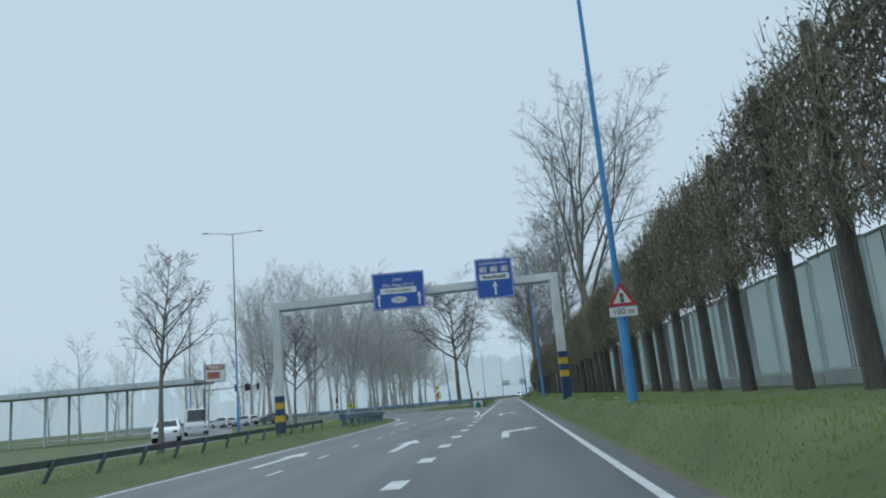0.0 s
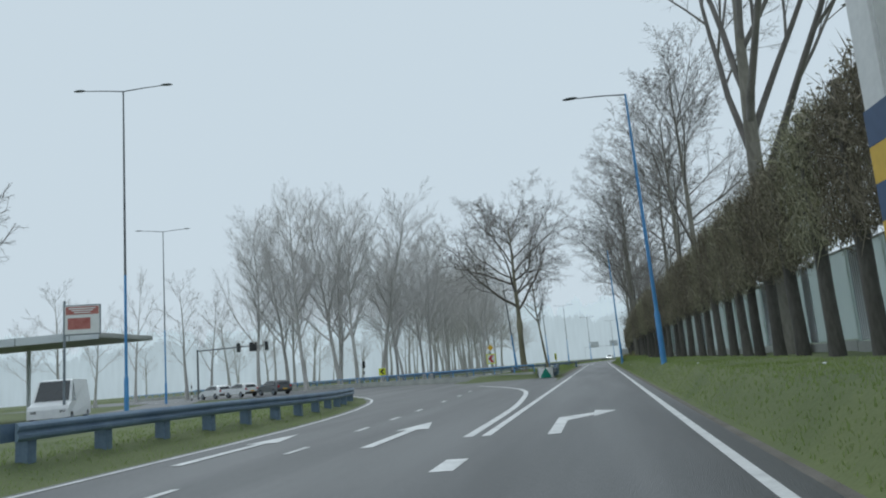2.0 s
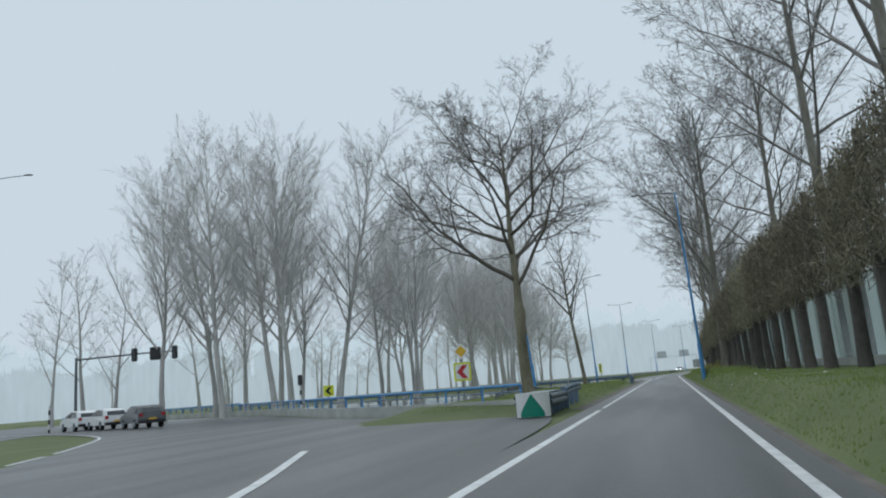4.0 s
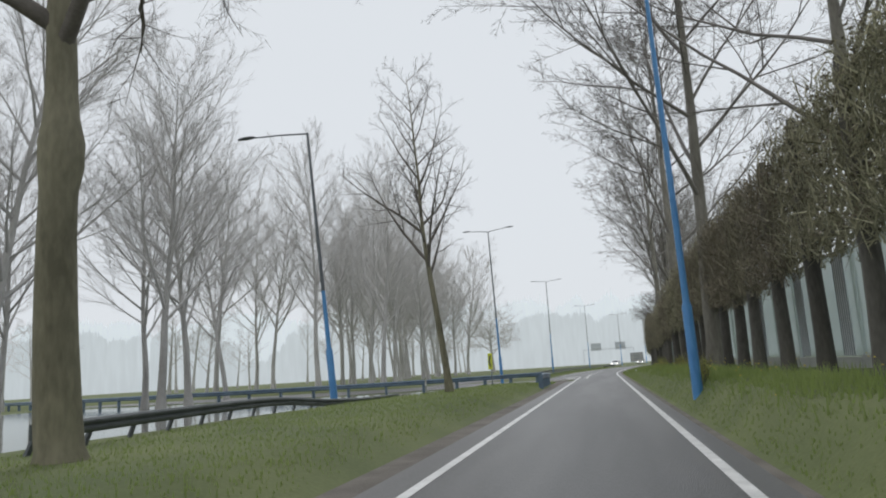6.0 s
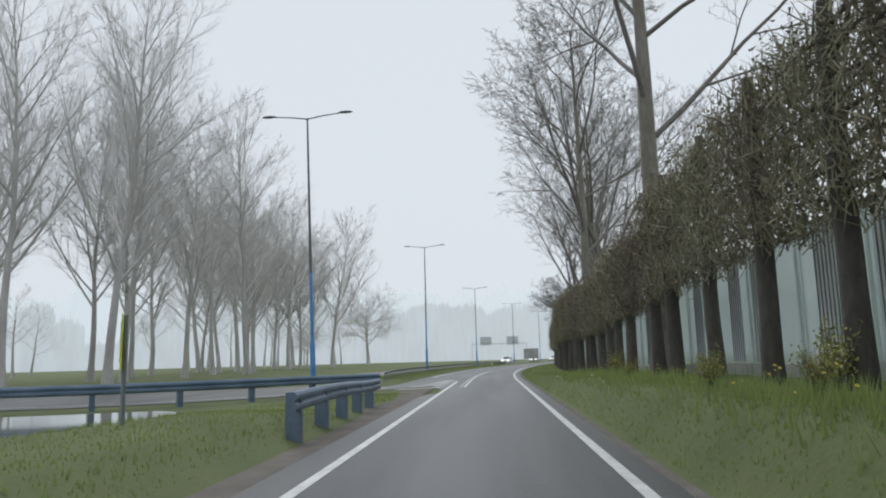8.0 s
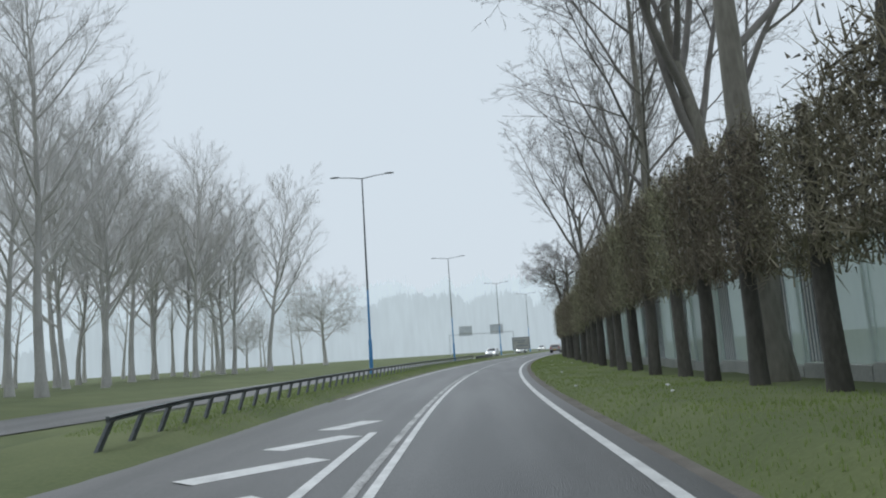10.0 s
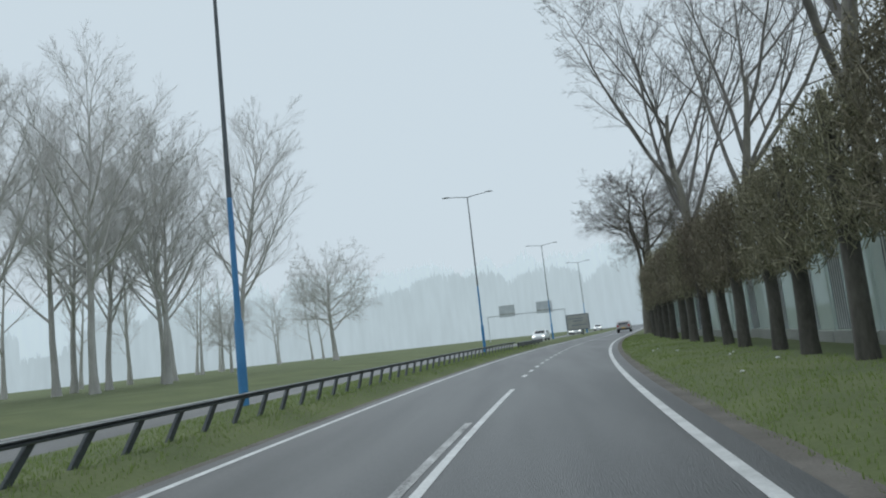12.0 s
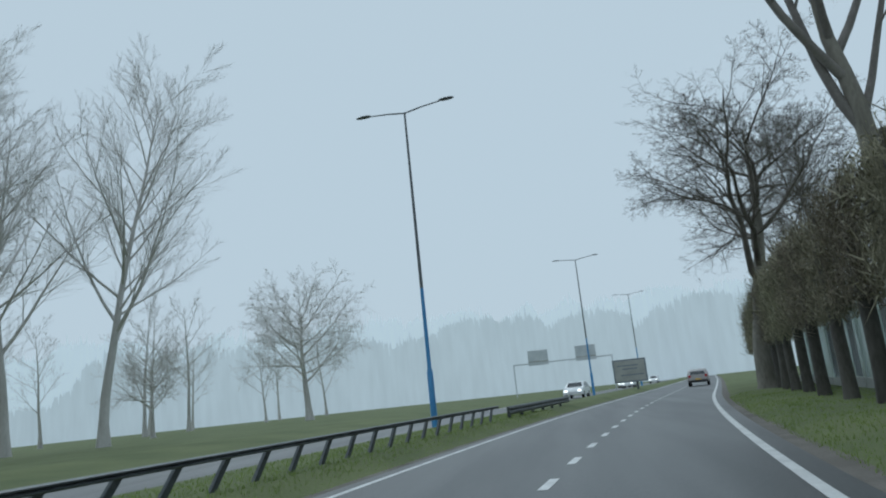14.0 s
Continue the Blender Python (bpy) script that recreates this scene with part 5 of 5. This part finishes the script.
# ---- vehicles ----
def build_car(label, paint, length=4.2, width=1.78, height=1.48, van=False, lights=False):
    car = new("car" if not van else "van")
    tagged(car, label, "car" if not van else "van", "vehicles on the roads")
    L, W, H = length / 2, width / 2, height
    if van:
        side = [(-L, 0.35), (-L, 1.0), (-L + 0.1, H - 0.15), (-L + 0.3, H), (L - 1.9, H), (L - 1.5, H - 0.08), (L - 0.75, 1.15), (L - 0.1, 0.98), (L, 0.8), (L, 0.35)]
        glass = [(L - 1.75, H - 0.12), (L - 0.85, 1.18), (L - 1.7, 1.18)]
    else:
        side = [(-L, 0.35), (-L - 0.02, 0.62), (-L + 0.05, 0.95), (-L + 0.42, H - 0.16), (-L + 0.75, H - 0.03), (-0.1, H), (0.35, H - 0.08), (1.05, 0.98), (L - 0.25, 0.82), (L, 0.62), (L, 0.35)]
        glass = [(-L + 0.5, 1.0), (-L + 0.72, H - 0.12), (-0.1, H - 0.07), (0.3, H - 0.13), (0.95, 1.0)]
    bm = bmesh.new()
    rings = []
    for x in (-1, -0.82, 0.82, 1):
        k = 0.93 if abs(x) == 1 else 1.0
        ring = []
        for y, z in side:
            tuck = 1 - 0.17 * smooth((z - 0.95) / (H - 0.95))
            ring.append(bm.verts.new((x * W * tuck, y * (0.985 if k < 1 else 1), 0.35 + (z - 0.35) * (0.985 if k < 1 else 1))))
        rings.append(ring)
    for a, b in zip(rings, rings[1:]):
        for i in range(len(side)):
            j = (i + 1) % len(side)
            bm.faces.new((a[i], a[j], b[j], b[i]))
    bm.faces.new(rings[0])
    bm.faces.new(list(reversed(rings[-1])))
    part("body", bm, paint, car, smooth_faces=False)
    for s in (-1, 1):
        Vg = []
        for y, z in glass:
            tuck = 1 - 0.17 * smooth((z - 0.95) / (H - 0.95))
            Vg.append((s * (W * tuck + 0.006), y, z))
        mesh_part("side_window", Vg, [tuple(range(len(Vg)))] if s > 0 else [tuple(reversed(range(len(Vg))))], M_GLASS, car)
    if not van:
        y0, y1 = -L + 0.08, -L + 0.40
        mesh_part("rear_window", [(-W * 0.72, y0 - 0.012, 1.0), (W * 0.72, y0 - 0.012, 1.0), (W * 0.62, y1 - 0.03, H - 0.2), (-W * 0.62, y1 - 0.03, H - 0.2)], [(0, 1, 2, 3)], M_GLASS, car)
        mesh_part("windscreen", [(-W * 0.78, 1.0, 1.02), (W * 0.78, 1.0, 1.02), (W * 0.68, 0.42, H - 0.07), (-W * 0.68, 0.42, H - 0.07)], [(0, 1, 2, 3)], M_GLASS, car)
    else:
        mesh_part("windscreen", [(-W * 0.84, L - 0.78, 1.22), (W * 0.84, L - 0.78, 1.22), (W * 0.75, L - 1.46, H - 0.1), (-W * 0.75, L - 1.46, H - 0.1)], [(0, 1, 2, 3)], M_GLASS, car)
    for s in (-1, 1):
        boxed("tail_light", (0.22, 0.05, 0.22), (s * W * 0.78, -L - 0.0, 0.86), M_TAIL, car, "red tail light", bevel=0.02)
        boxed("headlight", (0.30, 0.06, 0.15), (s * W * 0.7, L - 0.03, 0.68), M_HEADLAMP if lights else M_GLASS, car, "headlight", bevel=0.02)
        for y in (-L + 0.8, L - 0.8):
            V, F = [], []
            tube_data([(s * (W - 0.2), y, 0.31), (s * (W + 0.005), y, 0.31)], [0.31, 0.31], 18, V, F)
            wh = mesh_part("wheel", V, F, M_RUBBER, car)
            V, F = [], []
            tube_data([(s * (W - 0.05), y, 0.31), (s * (W + 0.012), y, 0.31)], [0.2, 0.19], 14, V, F)
            mesh_part("rim", V, F, M_STEEL, wh)
    boxed("bumper", (width * 0.94, 0.12, 0.2), (0, -L, 0.42), M_DARK, car, bevel=0.04)
    boxed("bar", (0.5, 0.02, 0.11), (0, -L - 0.065, 0.6), M_SIGN_AMBER, car, bevel=0)
    return car


lead = build_car("silver-grey hatchback seen from behind on the road", M_CAR_SILVER)
lead.matrix_basis = pose(edge_x(262) - 1.5, 262, 0, 0, 0, -11)
white_car = build_car("white hatchback on the far carriageway", M_CAR_WHITE)
white_car.matrix_basis = pose(-24.3, 36.0, -0.01, 0, 0, 202)
copy_thing(white_car, pose(-43.0, 93.5, 0, 0, 0, 60))
copy_thing(white_car, pose(-38.8, 91.5, 0, 0, 0, 58))
van = build_car("white delivery van on the far carriageway", M_CAR_WHITE, 5.3, 1.95, 2.35, van=True)
van.matrix_basis = pose(-29.2, 52.0, -0.01, 0, 0, 206)
dark_car = build_car("dark grey hatchback on the far carriageway", M_CAR_GREY)
dark_car.matrix_basis = pose(-33.8, 89.0, 0, 0, 0, 55)
copy_thing(dark_car, pose(-16.6, 1, -0.01, 0, 0, 180))
on_car = build_car("oncoming pale car with headlights on", M_CAR_WHITE, lights=True)
for k, (y, off) in enumerate(((262, 12.4), (306, 12.6), (318, 14.6), (352, 12.4))):
    m = pose(edge_x(y) - off, y, 0, 0, 0, 169)
    if k:
        copy_thing(on_car, m)
    else:
        on_car.matrix_basis = m


# ---- distance: woods fading into fog ----
def build_backdrop(radius, low, high, seed, name, mat, width=(0.006, 0.045)):
    """A far line of woods: many rounded crowns side by side with a ragged twig fringe."""
    rng = np.random.default_rng(seed)
    cx, cy = -10, 130
    n = 8000
    ang = np.linspace(0, 2 * np.pi, n + 1)
    h = np.full(n + 1, low * 0.72)
    for _ in range(520):
        a0, w = rng.uniform(0, 2 * np.pi), rng.uniform(*width)
        top = rng.uniform(low, high)
        d = np.abs((ang - a0 + np.pi) % (2 * np.pi) - np.pi) / w
        h = np.maximum(h, top * (0.78 + 0.22 * np.sqrt(np.clip(1 - d * d, 0, 1))) * (d < 1))
    h += rng.normal(0, 0.018 * high, n + 1) + rng.normal(0, 0.05 * high, n + 1) * (rng.uniform(0, 1, n + 1) > 0.6)
    x, y = cx + radius * np.cos(ang), cy + radius * np.sin(ang)
    V = []
    for i in range(n + 1):
        V += [(x[i], y[i], -2), (x[i], y[i], h[i])]
    F = [(2 * i, 2 * i + 2, 2 * i + 3, 2 * i + 1) for i in range(n)]
    ob = mesh_part(name, V, F, mat)
    tagged(ob, "pale grey woods dissolving in fog", "backdrop", kind="structure")


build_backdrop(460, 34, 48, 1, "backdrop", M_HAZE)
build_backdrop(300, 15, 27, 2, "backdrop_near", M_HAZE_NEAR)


# ---- grass blades and flowers ----
def build_blades(name, seed, count, sample, height, mat, label, lean=0.5, width=0.012):
    rng = np.random.default_rng(seed)
    V, F = [], []
    for _ in range(count):
        x, y = sample(rng)
        z = ground_z(x, y)
        h = height * rng.uniform(0.5, 1.4)
        a = rng.uniform(0, 6.28)
        dx, dy = math.cos(a), math.sin(a)
        l = lean * h * rng.uniform(0.2, 1)
        i = len(V)
        w = width * rng.uniform(0.7, 1.5)
        V += [(x - dy * w, y + dx * w, z - 0.02), (x + dy * w, y - dx * w, z - 0.02), (x + dx * l, y + dy * l, z + h)]
        F.append((i, i + 1, i + 2))
    ob = mesh_part(name, V, F, mat)
    tagged(ob, label, "grass", kind="stuff")


def right_bank(rng):
    y = rng.uniform(-15, 225)
    return edge_x(y) + 0.6 + 3.6 * rng.uniform(0, 1) ** 1.3, y


def island(rng):
    y = rng.uniform(73, 135)
    return -3.4 - rng.uniform(0, 1) * (5.5 if y < 126 else 1.3 + (135 - y) * 0.45), y


def left_verge(rng):
    y = rng.uniform(148, 225)
    return edge_x(y) - 6.2 - 3.0 * rng.uniform(0, 1), y


def left_strip(rng):
    y = rng.uniform(-12, 52)
    lx = np.interp(y, [p[1] for p in MAIN_LEFT], [p[0] for p in MAIN_LEFT])
    return lx - 0.3 - 4.5 * rng.uniform(0, 1), y


GL = "tufts of damp green verge grass"
build_blades("grass", 1, 95000, right_bank, 0.05, M_BLADE, GL, width=0.011)
build_blades("grass", 2, 34000, island, 0.05, M_BLADE, GL, width=0.011)
build_blades("grass", 3, 34000, left_verge, 0.05, M_BLADE, GL, width=0.011)
build_blades("grass", 4, 20000, left_strip, 0.05, M_BLADE, GL, width=0.011)


def tall_patch(rng):
    y = rng.choice([102, 108, 113, 121, 130, 97, 89]) + rng.normal(0, 2.2)
    return edge_x(y) + 1.0 + abs(rng.normal(0.9, 0.6)), y


build_blades("weeds", 5, 6000, tall_patch, 0.24, M_BLADE, "taller weeds along the bank", 0.6, 0.012)


def build_flowers():
    rng = np.random.default_rng(9)
    V, F = [], []
    for _ in range(150):
        x, y = tall_patch(rng)
        z = ground_z(x, y) + rng.uniform(0.15, 0.42)
        r = rng.uniform(0.012, 0.024)
        i = len(V)
        n = 6
        V.append((x, y, z + 0.015))
        V += [(x + r * math.cos(a), y + r * math.sin(a) * 0.6 - 0.01, z + 0.5 * r * math.sin(a)) for a in np.arange(n) * 2 * math.pi / n]
        F += [(i, i + 1 + k, i + 1 + (k + 1) % n) for k in range(n)]
    ob = mesh_part("flowers", V, F, M_FLOWER)
    tagged(ob, "scattered small yellow flowers in the verge", "flower", kind="stuff")


build_flowers()


def build_shrub(seed, x, y, size):
    rng = np.random.default_rng(seed)
    sh = new("shrub")
    tagged(sh, "small pale yellow-green shrub at the foot of the hedge", "shrub", "shrubs at the hedge foot")
    V, F = [], []
    tips = []
    for _ in range(26):
        a, l = rng.uniform(0, 6.28), rng.uniform(0.2, 0.5)
        q = np.array([math.cos(a) * l * 0.7, math.sin(a) * l * 0.7, rng.uniform(0.35, 0.85)])
        tube_data([(0, 0, -0.05), q * 0.5 + rng.normal(0, 0.04, 3), q], [0.012, 0.008, 0.004], 4, V, F, cap=False)
        tips.append(q)
    mesh_part("stem_mass", V, F, M_TWIG, sh)
    m = 700
    c = np.array(tips)[rng.integers(0, 26, m)] * rng.uniform(0.45, 1.08, m)[:, None] + rng.normal(0, 0.06, (m, 3))
    a = rng.normal(0, 1, (m, 3))
    a /= np.linalg.norm(a, axis=1)[:, None]
    b = np.cross(a, rng.normal(0, 1, (m, 3)))
    b /= np.linalg.norm(b, axis=1)[:, None]
    la, lb = rng.uniform(0.02, 0.045, m)[:, None], rng.uniform(0.01, 0.02, m)[:, None]
    quads = np.stack([c - a * la, c + b * lb, c + a * la, c - b * lb], 1).reshape(-1, 3)
    mesh_part("foliage", quads, [(4 * i, 4 * i + 1, 4 * i + 2, 4 * i + 3) for i in range(m)], M_SHRUB, sh)
    sh.matrix_basis = pose(x, y, ground_z(x, y), 0, 0, rng.uniform(0, 360)) @ Matrix.Scale(size, 4)


for k, (x, y, size) in enumerate(((4.2, 115.5, 1.0), (3.5, 114.3, 0.7), (4.0, 130.9, 0.9), (3.1, 117.2, 0.6), (3.2, 124.2, 0.6), (4.6, 112.6, 0.6), (2.3, 96.4, 0.7), (2.6, 98.2, 0.6), (4.3, 121.0, 0.7))):
    build_shrub(300 + k, x, y, size)


def build_litter():
    rng = np.random.default_rng(4)
    for k in range(26):
        y = rng.uniform(4, 200)
        x = edge_x(y) + rng.uniform(0.9, 3.2)
        bm = bmesh.new()
        bmesh.ops.create_icosphere(bm, subdivisions=1, radius=1.0)
        for v in bm.verts:
            v.co = Vector((v.co.x * rng.uniform(0.025, 0.07), v.co.y * rng.uniform(0.03, 0.07), v.co.z * 0.025))
        ob = part("litter", bm, M_SIGN_WHITE)
        ob.matrix_basis = pose(x, y, ground_z(x, y) + 0.03, 0, 0, rng.uniform(0, 360))
        tagged(ob, "crumpled white scrap of litter in the grass", "litter", "litter on the bank")


build_litter()
